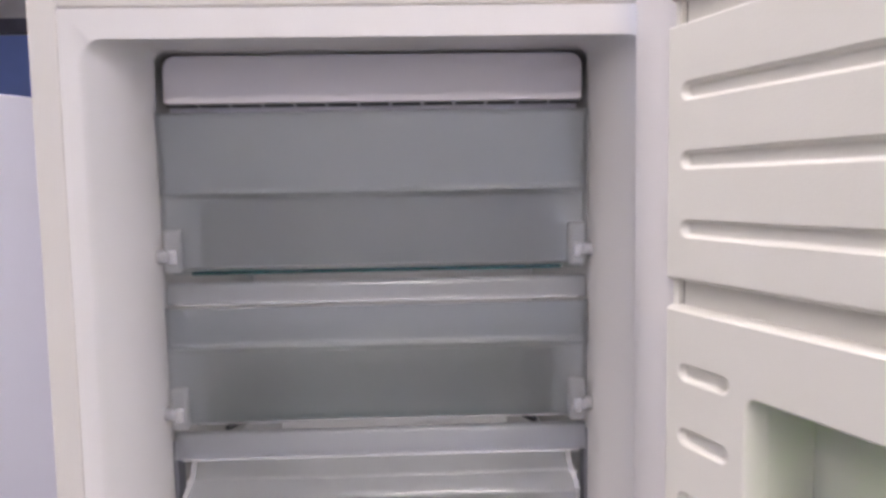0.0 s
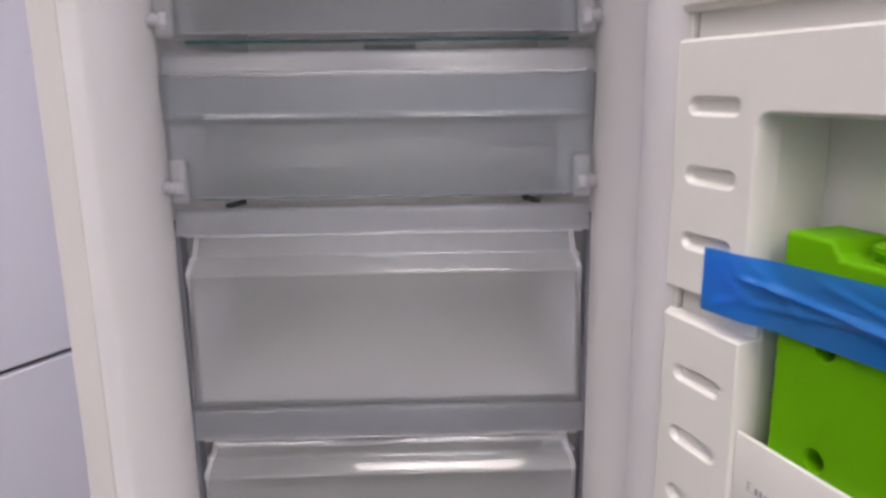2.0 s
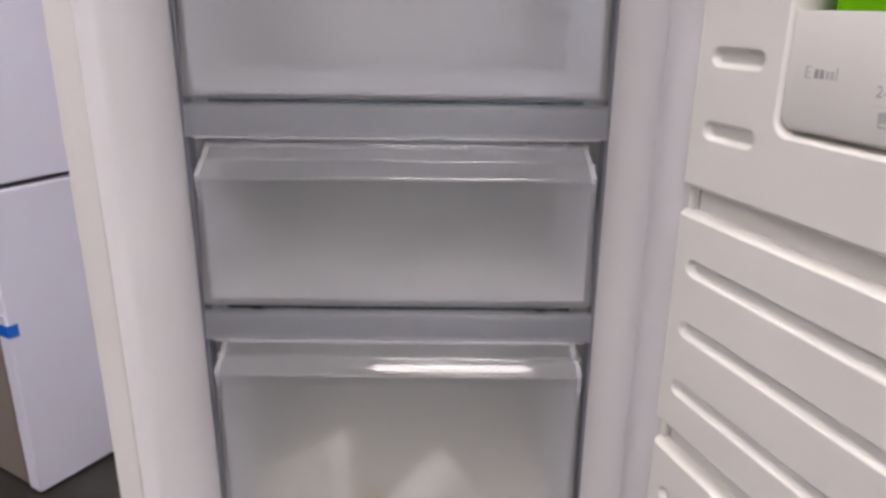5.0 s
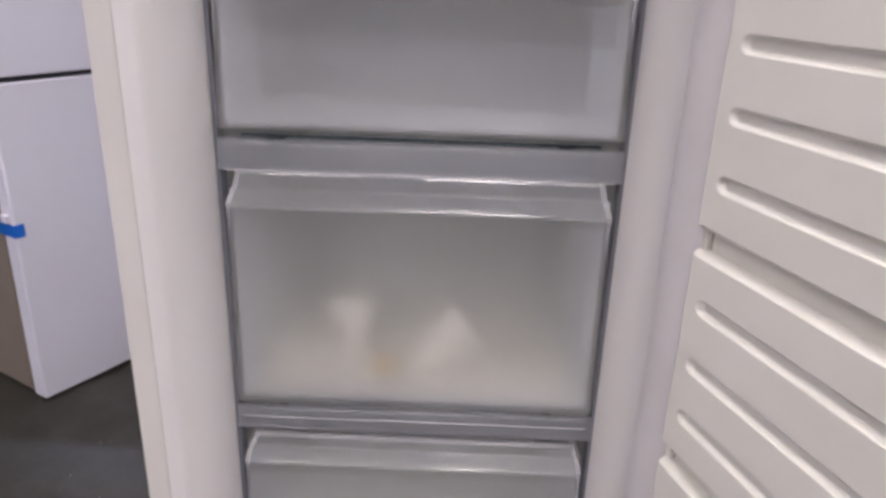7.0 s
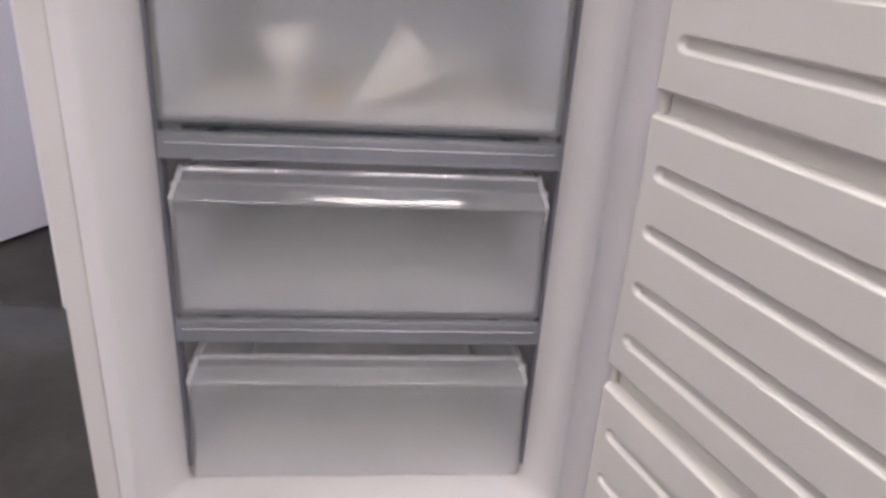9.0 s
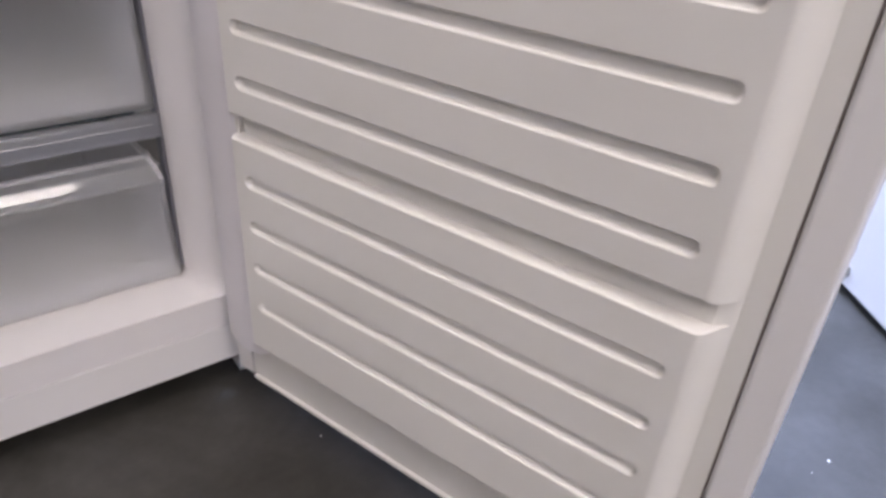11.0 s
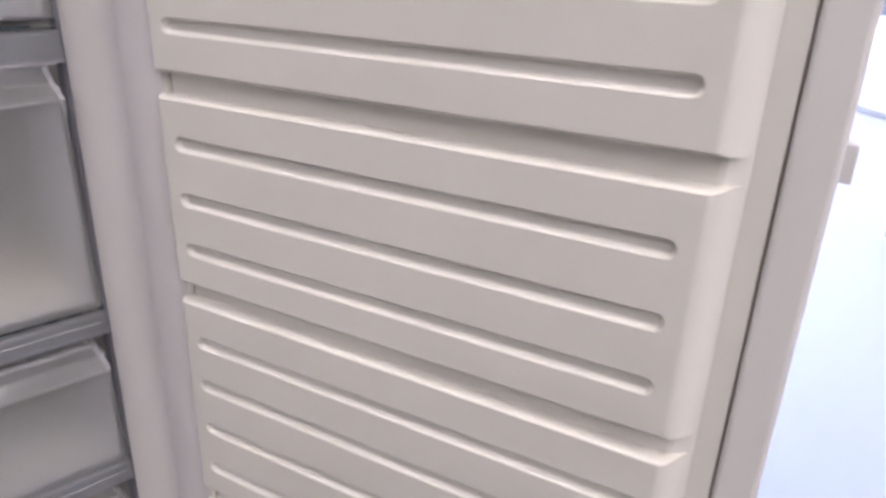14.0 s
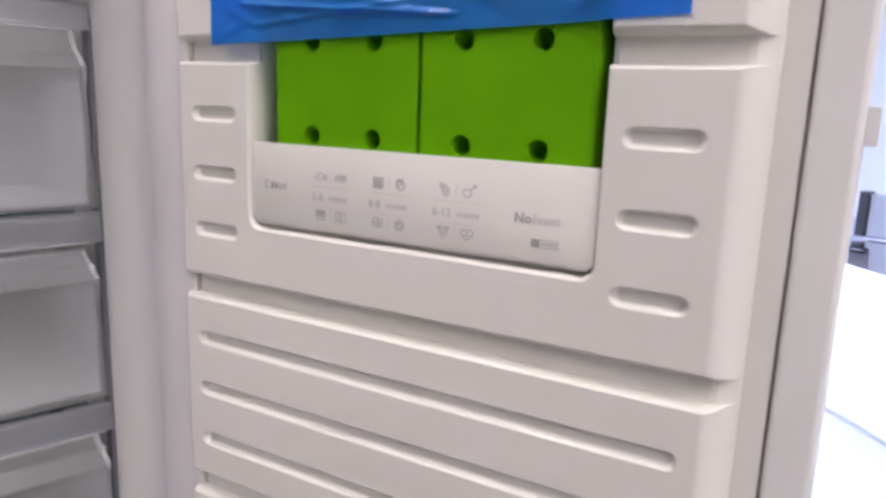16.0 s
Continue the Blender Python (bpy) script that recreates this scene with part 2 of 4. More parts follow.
def tube(bm, a, b, r, sides=16, r2=None):
    a, b = Vector(a), Vector(b)
    m = Matrix.Translation((a + b) / 2) @ (b - a).to_track_quat("Z", "Y").to_matrix().to_4x4()
    return bmesh.ops.create_cone(bm, cap_ends=True, segments=sides, radius1=r, radius2=r if r2 is None else r2, depth=(b - a).length, matrix=m)["verts"]


def boxed(*boxes, bevel=0.0, m=None):
    bm = bmesh.new()
    for lo, hi in boxes:
        box(bm, lo, hi, bevel, m)
    return bm


def rounded_loop(hx, z0, z1, r, y, n=6):
    """A rounded rectangle in the plane y, from the lower left corner round."""
    pts = []
    for cx, cz, a0 in ((-hx + r, z0 + r, 180), (hx - r, z0 + r, 270), (hx - r, z1 - r, 0), (-hx + r, z1 - r, 90)):
        for i in range(n + 1):
            a = radians(a0 + 90 * i / n)
            pts.append((cx + r * math.cos(a), y, cz + r * math.sin(a)))
    return pts


def lofted(loops, close_last=True):
    """Skin over loops of equal length."""
    verts, faces, n = [], [], len(loops[0])
    for lp in loops:
        verts += lp
    for k in range(len(loops) - 1):
        for i in range(n):
            j = (i + 1) % n
            faces.append((k * n + i, k * n + j, (k + 1) * n + j, (k + 1) * n + i))
    if close_last:
        faces.append(tuple(range((len(loops) - 1) * n, len(loops) * n)))
    return verts, faces


def dense(lo, hi, marks, step):
    """Grid lines from lo to hi: even steps, and close ones round each mark (place, reach, count)."""
    xs = set(np.linspace(lo, hi, max(2, int((hi - lo) / step) + 1)).round(5))
    for p, reach, count in marks:
        xs |= set(np.linspace(p - reach, p + reach, count).round(5))
    xs = sorted(x for x in xs if lo <= x <= hi)
    out = [xs[0]]
    for x in xs[1:]:
        if x - out[-1] > 0.0004:
            out.append(x)
    out[-1] = xs[-1]
    return out


# ---- the room ----
def room():
    f = part("floor", boxed(((-5, -5, -0.1), (5.2, 4.0, 0))), FLOOR)
    tagged(f, "dark grey vinyl shop floor with fine dust", "floor", kind="structure")
    c = part("ceiling", boxed(((-5, -5, CEILING), (5.2, 4.0, CEILING + 0.1))), CEIL)
    tagged(c, "plain white shop ceiling", "ceiling", kind="structure")
    # Opening for the south window, which is added only for fill light.
    sx0, sx1, sz0, sz1 = -1.7, 2.3, 2.0, 3.1
    w = part("wall_south", boxed(((-5, -5.15, 0), (sx0, -5, CEILING)), ((sx1, -5.15, 0), (5.2, -5, CEILING)),
                                 ((sx0, -5.15, 0), (sx1, -5, sz0)), ((sx0, -5.15, sz1), (sx1, -5, CEILING))), WALL)
    win = part("fill_window", boxed(((sx0, -5.10, sz0), (sx0 + 0.06, -5.03, sz1)), ((sx1 - 0.06, -5.10, sz0), (sx1, -5.03, sz1)),
                                 ((sx0 + 0.06, -5.10, sz0), (sx1 - 0.06, -5.03, sz0 + 0.06)), ((sx0 + 0.06, -5.10, sz1 - 0.06), (sx1 - 0.06, -5.03, sz1)), bevel=0.004), ENAMEL)
    tagged(win, "white frame of an unseen high window, added for fill light", "window", kind="structure")
    part("pane", boxed(((sx0 + 0.06, -5.066, sz0 + 0.06), (sx1 - 0.06, -5.06, sz1 - 0.06))), GLASS, win).visible_shadow = False
    tagged(w, "white wall with an added high window", "wall", kind="structure")
    w = part("wall_west", boxed(((-5.15, -5.15, 0), (-5, 4.15, CEILING))), WALL)
    tagged(w, "plain white wall", "wall", kind="structure")
    w = part("wall_east", boxed(((5.2, -5.15, 0), (5.35, 4.15, CEILING))), WALL)
    tagged(w, "plain white wall", "wall", kind="structure")
    # Unseen window, placed to bring cool daylight to the right side.
    wx0, wx1, wz0, wz1 = -0.5, 2.7, 1.0, 2.5
    n = part("wall_north", boxed(((-5, 4.0, 0), (wx0, 4.15, CEILING)), ((wx1, 4.0, 0), (5.2, 4.15, CEILING)),
                                 ((wx0, 4.0, 0), (wx1, 4.15, wz0)), ((wx0, 4.0, wz1), (wx1, 4.15, CEILING))), WALL)
    tagged(n, "white wall with a window opening", "wall", kind="structure")
    win = part("window_1", boxed(((wx0, 4.03, wz0), (wx0 + 0.06, 4.10, wz1)), ((wx1 - 0.06, 4.03, wz0), (wx1, 4.10, wz1)),
                                 ((wx0 + 0.06, 4.03, wz0), (wx1 - 0.06, 4.10, wz0 + 0.06)), ((wx0 + 0.06, 4.03, wz1 - 0.06), (wx1 - 0.06, 4.10, wz1)), bevel=0.004), ENAMEL)
    tagged(win, "white frame of an unseen window in the far wall, added for cool daylight", "window", kind="structure")
    part("pane", boxed(((wx0 + 0.06, 4.06, wz0 + 0.06), (wx1 - 0.06, 4.066, wz1 - 0.06))), GLASS, win).visible_shadow = False
    # Two unseen walls, added to keep the north window's light off the left.
    w = part("blocker_partition", boxed(((-0.66, 0.70, 0), (0.85, 0.80, 2.6)), bevel=0.003), WALL)
    tagged(w, "unseen white partition behind the freezer, added to block window light", "wall", kind="structure")
    w = part("blocker_cross", boxed(((-0.66, 0.802, 0), (-0.56, 3.999, CEILING - 0.001))), WALL)
    tagged(w, "unseen white cross wall behind the freezer, added to block window light", "wall", kind="structure")
    t = part("trim_blue", boxed(((-4.99, 3.985, 1.55), (-1.9, 4.0, 2.635)), bevel=0.002), BLUE_PAINT)
    tagged(t, "blue painted band along the white wall", "wall band", kind="structure")
    t = part("trim_dark", boxed(((-4.99, 3.965, 2.640), (-1.9, 4.0, 2.735)), bevel=0.004), DARK_BEAM)
    tagged(t, "dark grey rail above the blue band", "wall rail", kind="structure")


def ceiling_light(x, y):
    top = thing("ceiling_light", (x, y, CEILING), "unseen white fluorescent ceiling light with a glowing diffuser", "ceiling light", "ceiling lights of the shop")
    part("housing", boxed(((x - 0.44, y - 0.29, CEILING - 0.07), (x + 0.44, y + 0.29, CEILING)), bevel=0.006), ENAMEL, top)
    for i in range(2):
        bm = bmesh.new()
        tube(bm, (x - 0.39, y - 0.13 + 0.26 * i, CEILING - 0.074), (x + 0.39, y - 0.13 + 0.26 * i, CEILING - 0.074), 0.008, 10)
        part("tube", bm, LAMP_GLOW, top, "glowing white tube")
    for i in range(16):
        bx = x - 0.40 + 0.8 * i / 15
        part("louvre_blade", boxed(((bx - 0.007, y - 0.264, CEILING - 0.104), (bx + 0.007, y + 0.264, CEILING - 0.092))), DARK_BEAM, top)
    for sy in (-1, 1):
        part("louvre_rail", boxed(((x - 0.41, y + sy * 0.268 - 0.003, CEILING - 0.118), (x + 0.41, y + sy * 0.268 + 0.003, CEILING - 0.0701))), ENAMEL, top)

room()
for lx, ly in LAMPS:
    ceiling_light(lx, ly)

# ---- the upright freezer ----
FRONT = -0.071
HALF, BOTTOM, TOP, BACK = 0.301, 0.036, 1.832, 0.56
freezer = thing("upright_freezer", (0, 0.24, 0), "tall white upright freezer, door wide open, on the dark floor", "freezer")


def freezer_cabinet():
    s = FRONT
    # painted steel shell: two sides, back, top and the narrow front returns
    t = 0.0260
    for nm, lo, hi in (("side_panel", (-HALF, s, BOTTOM), (-HALF + t, BACK, TOP)), ("side_panel", (HALF - t, s, BOTTOM), (HALF, BACK, TOP)),
                       ("top_panel", (-HALF + t, s, 1.8010), (HALF - t, BACK, TOP)), ("back_panel", (-HALF + t, BACK - 0.02, BOTTOM), (HALF - t, BACK, 1.8010))):
        part(nm, boxed((lo, hi), bevel=0.0022), SHELL, freezer, smooth=True)
    # moulded liner: flat front rim, rounded mouth, walls that draw in towards the back
    loops = [rounded_loop(0.2746, 0.0962, 1.8006, 0.003, s + 0.012), rounded_loop(0.2746, 0.0962, 1.8006, 0.003, s + 0.0008),
             rounded_loop(0.2741, 0.0967, 1.8001, 0.003, s), rounded_loop(0.2590, 0.1425, 1.7735, 0.022, s),
             rounded_loop(0.2560, 0.1412, 1.7750, 0.025, s + 0.0012), rounded_loop(0.2530, 0.1405, 1.7758, 0.027, s + 0.005),
             rounded_loop(0.2455, 0.1400, 1.7765, 0.028, s + 0.013), rounded_loop(0.2290, 0.1395, 1.7770, 0.026, s + 0.038),
             rounded_loop(0.2188, 0.1390, 1.7775, 0.018, s + 0.067), rounded_loop(0.2179, 0.1390, 1.7775, 0.015, s + 0.077),
             rounded_loop(0.2215, 0.1385, 1.7775, 0.014, s + 0.081), rounded_loop(0.2290, 0.1385, 1.7775, 0.013, s + 0.090), rounded_loop(0.2290, 0.1385, 1.7775, 0.013, 0.45)]
    v, f = lofted(loops)
    part("liner", (v, f), CABINET_LINER, freezer, "moulded white plastic liner", smooth=True)
    part("plinth", boxed(((-HALF + t + 0.0008, s + 0.0005, BOTTOM), (HALF - t - 0.0008, s + 0.03, 0.0950)), bevel=0.002), ENAMEL, freezer, "white plinth panel below a thin seam", smooth=True)
    for fx, fy in ((-0.25, 0.0), (0.25, 0.0), (-0.25, 0.48), (0.25, 0.48)):
        bm = bmesh.new()
        tube(bm, (fx, fy, 0.0), (fx, fy, 0.042), 0.018, 18)
        part("foot", bm, BLACK, freezer)
    # lower hinge: plate and pin under the door's corner
    bm = boxed(((0.244, s - 0.022, 0.028), (0.299, s + 0.03, 0.034)), ((0.262, s - 0.050, 0.028), (0.299, s - 0.022, 0.034)), bevel=0.001)
    tube(bm, (0.285, s - 0.038, 0.030), (0.285, s - 0.038, 0.056), 0.006)
    part("hinge", bm, STEEL, freezer, "bare steel lower hinge plate")


def vent_cover():
    y = 0.022
    loops = [rounded_loop(0.2168, 1.7255, 1.7757, 0.004, 0.40), rounded_loop(0.2168, 1.7255, 1.7757, 0.004, y + 0.003), rounded_loop(0.2153, 1.7270, 1.7743, 0.003, y)]
    loops = [[(p[0], p[1], p[2]) if p[2] < 1.74 else q for p, q in zip(lp, rounded_loop(0.2168 - d, 1.7255 + d, 1.7757 - d, 0.013, lp[0][1]))] for lp, d in zip(loops, (0, 0, 0.0015))]
    v, f = lofted(loops)
    cover = part("vent_cover", (v, f), PANEL, freezer, "pale grey plastic air vent cover", smooth=True)
    for i in range(13):
        x = -0.2155 + 0.0331 * i
        part("slot", boxed(((x + 0.0022, y + 0.0012, 1.7237), (x + 0.0311, y + 0.012, 1.7252))), DARK, cover, "dark vent slot")
    part("vent_grille", boxed(((-0.214, y + 0.013, 1.7190), (0.214, 0.39, 1.7252)), bevel=0.002), GRILLE, cover)


def front_sheet(z_top, z_lip, z_bot, hw, thick=0.0026, flat=False):
    """A moulded front: upright grip band, rounded lip, then a flat face, with its ends turned back."""
    prof = [(z_top, 0.0135, -0.0085), (z_top - 0.0005, 0.0112, -0.0084), (z_top - 0.0016, 0.0096, -0.0082), (z_top - 0.0032, 0.0090, -0.0080), (z_top - 0.0046, 0.0089, -0.0077), (z_lip + 0.0190, 0.0083, -0.0052), (z_lip + 0.0165, 0.0082, -0.0048),
            (z_lip + 0.0148, 0.0078, -0.0044), (z_lip + 0.0138, 0.0071, -0.0040)]
    y, z = 0.0060, z_lip + 0.0127
    for tilt in (45.2, 43.8, 42.4, 41.0, 39.6, 38.0):
        prof.append((z, y, -0.0036 + 0.3 * (z_lip + 0.0127 - z)))
        z -= 0.00235
        y -= 0.00235 * math.tan(radians(tilt))
    prof += [(z, y, 0.0), (z - 0.0012, y - 0.0003, 0.0), (z - 0.0030, y + 0.0004, 0.0002), (z - 0.006, y + 0.0020, 0.0004), (z - 0.011, y + 0.0038, 0.0007),
             (z_lip - 0.022, 0.0006, 0.001), ((z_lip + z_bot) / 2, 0.0, 0.002), (z_bot + 0.012, -0.0030, 0.0036), (z_bot + 0.004, -0.0032, 0.0036), (z_bot + 0.0012, -0.0018, 0.0032), (z_bot, 0.0015, 0.003)]
    cols = [(-1, 0.0, 0.013), (-1, 0.0006, 0.006), (-1, 0.0025, 0.0022), (-1, 0.006, 0.0004), (-1, 0.011, 0.0), (-1, 0.05, 0.0), (-1, 0.12, 0.0), (0, 0.0, 0.0),
            (1, 0.12, 0.0), (1, 0.05, 0.0), (1, 0.011, 0.0), (1, 0.006, 0.0004), (1, 0.0025, 0.0022), (1, 0.0006, 0.006), (1, 0.0, 0.013)]
    if flat:
        zs = [z_top, z_top - 0.0015, z_top - 0.004] + [z_lip + 0.010 - 0.001 * i for i in range(21)] + [(z_lip + z_bot) / 2, z_bot + 0.002, z_bot]
        prof = [(z, -0.055 * (z - z_bot) - 0.0017 * math.exp(-((z - z_lip) / 0.0034) ** 2), 0.0) for z in zs]
    verts, faces, nc, nr = [], [], len(cols), len(prof)
    for back in (0, 1):
        for z, y, dw in prof:
            for side, inset, dy in cols:
                x = side * (hw + dw - inset - back * (thick * 0.8 if inset < 0.004 else 0))
                verts.append((x, y + dy + back * thick, z))
    n = nc * nr
    for r in range(nr - 1):
        for c in range(nc - 1):
            a = r * nc + c
            faces.append((a, a + nc, a + nc + 1, a + 1))
            faces.append((n + a, n + a + 1, n + a + nc + 1, n + a + nc))
    rim = [c for c in range(nc)] + [r * nc + nc - 1 for r in range(1, nr)] + [(nr - 1) * nc + c for c in range(nc - 2, -1, -1)] + [r * nc for r in range(nr - 2, 0, -1)]
    for i, a in enumerate(rim):
        b = rim[(i + 1) % len(rim)]
        faces.append((a, b, n + b, n + a))
    return verts, faces


def drawer(z_top, z_lip, z_bot, label):
    top = thing("freezer_drawer", (0, 0.18, z_bot), label, "drawer", "drawers of the freezer")
    fr = part("front", front_sheet(z_top, z_lip, z_bot, 0.2095), FROST, top, "frosted clear plastic front with a grip lip", smooth=True)
    fr.visible_shadow = False
    # Milky strips stand for the highlight that the rounded corners catch.
    for sx in (-1, 1):
        rows = [(z_top - 0.001, 0.0098, 0.2000), (z_top - 0.006, 0.0082, 0.2008), (z_lip + 0.0165, 0.0077, 0.2042), (z_lip + 0.0127, 0.0055, 0.2060),
                (z_lip + 0.006, -0.0007, 0.2078), (z_lip, -0.0060, 0.2085), (z_lip - 0.004, -0.0058, 0.2085), (z_lip - 0.012, -0.0030, 0.2082), (z_lip - 0.026, -0.0008, 0.2078), (z_lip - 0.060, -0.0010, 0.2083)]
        v, f = [], []
        for k, (z, y, x) in enumerate(rows):
            b = 0.0012 + 0.0055 * min(1.0, (len(rows) - 1 - k) / 3)
            v += [(sx * (x - 0.0012), y + 0.0006, z), (sx * (x - b), y - 0.0002, z), (sx * (x - b), y + 0.0004, z), (sx * (x - 0.0012), y + 0.0012, z)]
            if k:
                f += [(4 * k - 4 + i, 4 * k - 4 + (i + 1) % 4, 4 * k + (i + 1) % 4, 4 * k + i) for i in range(4)]
        part("corner_highlight", (v, f), BEAD, fr, "milky strip painting the corner's highlight", smooth=True)
    prof = [(0.04514 - 0.04 * math.cos(radians(q)), z_top - 0.01867 + 0.04 * math.sin(radians(q))) for q in (23.5, 24.5, 25.5, 26.5, 27.5, 28.5, 29.5, 30.5, 31.5)] + [(0.0135, z_top + 0.0022), (0.0135, z_top - 0.0029)]
    v, f = lofted([[(x, y, z) for y, z in prof] for x in (-0.1985, 0.1985)])
    f.append(tuple(range(len(prof)))[::-1])
    part("top_edge", (v, f), GLOSSY_EDGE, fr, "thin glossy rolled top edge", smooth=True)
    # two hazy layers along the sides and the foot, painting the lit walls' glow
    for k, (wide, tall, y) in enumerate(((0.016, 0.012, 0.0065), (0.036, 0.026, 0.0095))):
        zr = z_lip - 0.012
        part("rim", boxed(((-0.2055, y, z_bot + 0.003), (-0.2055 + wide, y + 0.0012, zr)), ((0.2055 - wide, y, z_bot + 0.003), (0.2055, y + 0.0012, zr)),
                          ((-0.2055 + wide + 0.0001, y, z_bot + 0.003), (0.2055 - wide - 0.0001, y + 0.0012, z_bot + 0.003 + tall))), EDGE_HAZE, fr, "added hazy layer painting the glow of the lit drawer walls").visible_shadow = False
    w, d0, d1, zt = 0.2045, 0.0145, 0.375, z_lip + 0.010
    for sx in (-1, 1):
        deep = 0.026
        v = [(sx * (w - o - k), y, z) for y, k in ((d0, 0.0), (d1, deep)) for z in (z_bot + 0.004, zt) for o in (0.0, 0.0025)]
        f = [(0, 1, 3, 2), (4, 6, 7, 5), (0, 2, 6, 4), (1, 5, 7, 3), (2, 3, 7, 6), (0, 4, 5, 1)]
        part("side", (v, f), TUB_SIDE_LIT, top)
        v = [(sx * (w - o - k), y, z) for y, k in ((d0 + 0.004, 0.0003), (d1, deep)) for z in (zt - 0.004, zt + 0.0002) for o in (-0.006, -0.0002)]
        part("side_rail", (v, f), TUB, top)
    part("bottom", boxed(((-w + 0.003, d0, z_bot + 0.0035), (w - 0.003, d1, z_bot + 0.006))), TUB_FLOOR_LIT, top)
    for gx in (-0.147, 0.164):
        part("guide_rib", boxed(((gx - 0.0025, 0.0150, z_lip + 0.004), (gx + 0.0025, 0.022, z_lip + 0.024)), bevel=0.001), SMOKE, top, "small smoky guide rib")
    part("back", boxed(((-w + 0.003, d1 - 0.0025, z_bot + 0.0065), (w - 0.003, d1, zt))), TUB, top)
    return top


def flap(z_top, z_lip, z_bot):
    fl = part("flap", front_sheet(z_top, z_lip, z_bot, 0.2172, 0.0026, True), CLEAR, freezer, "clear plastic flap, closed", smooth=True)
    fl.visible_shadow = False
    part("upper_band", boxed(((-0.2160, 0.0020, z_lip + 0.001), (0.2160, 0.0034, z_top - 0.003)), bevel=0.0005), TRIM, fl, "thicker milky upper band")
    # hazy layers added to lighten the sides; the lower edge's highlight as a bead
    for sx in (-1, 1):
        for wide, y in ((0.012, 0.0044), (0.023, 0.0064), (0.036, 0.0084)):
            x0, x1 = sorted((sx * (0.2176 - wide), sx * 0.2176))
            part("haze_band", boxed(((x0, y, z_bot + 0.001), (x1, y + 0.0012, z_top - 0.003))), EDGE_HAZE, fl, "hazy layer added to lighten the flap's side").visible_shadow = False
    bm = bmesh.new()
    tube(bm, (-0.190, -0.0004, z_bot + 0.0004), (0.190, -0.0004, z_bot + 0.0004), 0.0006, 8)
    part("lower_highlight", bm, BEAD, fl, "thin milky line painting the lower edge's highlight", smooth=True)
    # The top edge's highlight, drawn as a milky strip.
    if z_top < 1.6:
        part("top_highlight", boxed(((-0.199, -0.055 * (z_top - z_bot) + 0.0005, z_top - 0.0004), (0.199, -0.055 * (z_top - z_bot) + 0.0015, z_top + 0.0009)), bevel=0.0003), BEAD, fl, "thin milky line painting the top edge's highlight")
    for sx in (-1, 1):
        x0, x1 = sorted((sx * 0.1950, sx * 0.2135))
        bm = bmesh.new()
        box(bm, (x0, -0.0095, z_bot - 0.004), (x1, 0.0010, z_bot + 0.041), 0.0045, segments=4)
        hinge = part("flap_hinge", bm, MILKY, freezer, "milky plastic flap hinge", smooth=True)
        bm = bmesh.new()
        tube(bm, (sx * 0.2070, -0.004, z_bot + 0.013), (sx * 0.2195, -0.004, z_bot + 0.013), 0.0070, 18)
        box(bm, (min(sx * 0.1995, sx * 0.2085), -0.0125, z_bot + 0.005), (max(sx * 0.1995, sx * 0.2085), -0.0040, z_bot + 0.020), 0.003, segments=3)
        part("pin", bm, BEAD, hinge, "milky white hinge pin", smooth=True)


def shelf(z_plate, z_top, z_bot, edge=None, back=0.0):
    sh = part("shelf", boxed(((-0.2130, 0.021 + back, z_plate - 0.004), (0.2130, 0.43, z_plate))), GLASS, freezer, "glass shelf")
    sh.visible_shadow = False
    part("edge", boxed(((-0.192, (0.0170 + back if back or not edge else 0.0135), z_plate - (0.0028 if back else 0.0042 if edge else 0.0038)), (0.192, 0.0208 + back, z_plate - 0.0004))), edge or LOW_EDGE, sh, "glass edge")
    # front strip: a rounded top, a face that leans out a little, a rolled lower lip
    prof = [(0.0165, z_top), (0.0128, z_top), (0.0108, z_top - 0.0010), (0.0098, z_top - 0.0030)]
    prof += [(0.0098 - 0.0030 * k / 5, z_top - 0.003 + (z_bot + 0.004 - z_top) * k / 5) for k in range(1, 6)]
    prof += [(0.0064, z_bot + 0.0002), (0.0072, z_bot - 0.0008), (0.0086, z_bot - 0.0004)]
    prof += [(0.0090, z_bot + 0.002), (0.0118, z_top - 0.004), (0.0130, z_top - 0.0024), (0.0165, z_top - 0.0024)]
    loops = [[(x, y, z) for y, z in prof] for x in (-0.2165, -0.2155, 0.2155, 0.2165)]
    v, f = lofted(loops)
    f.append(tuple(range(len(prof)))[::-1])
    strip = part("front_trim", (v, f), TRIM, sh, "pale translucent front strip", smooth=True)
    # A white bead paints the highlight along the trim.
    bm = bmesh.new()
    low = z_bot - 0.0012 if z_plate > 0.7 else z_bot + 0.017
    tube(bm, (-0.2085, 0.0058, low), (0.2085, 0.0058, low), 0.0007 if z_plate > 1.2 else 0.0006, 10)
    part("bead", bm, EDGE_HIGHLIGHT, strip, "thin white bead painting the trim's highlight", smooth=True)
    if z_plate < 1.5:
        for sx in (-1, 1):
            m = pose(sx * 0.158, 0.030, z_plate - 0.0072, 0, 0, sx * 24)
            part("stop", boxed(((-0.0030, -0.014, -0.0026), (0.0030, 0.014, 0.0022)), bevel=0.0005, m=m), DARK, sh, "small dark stop")


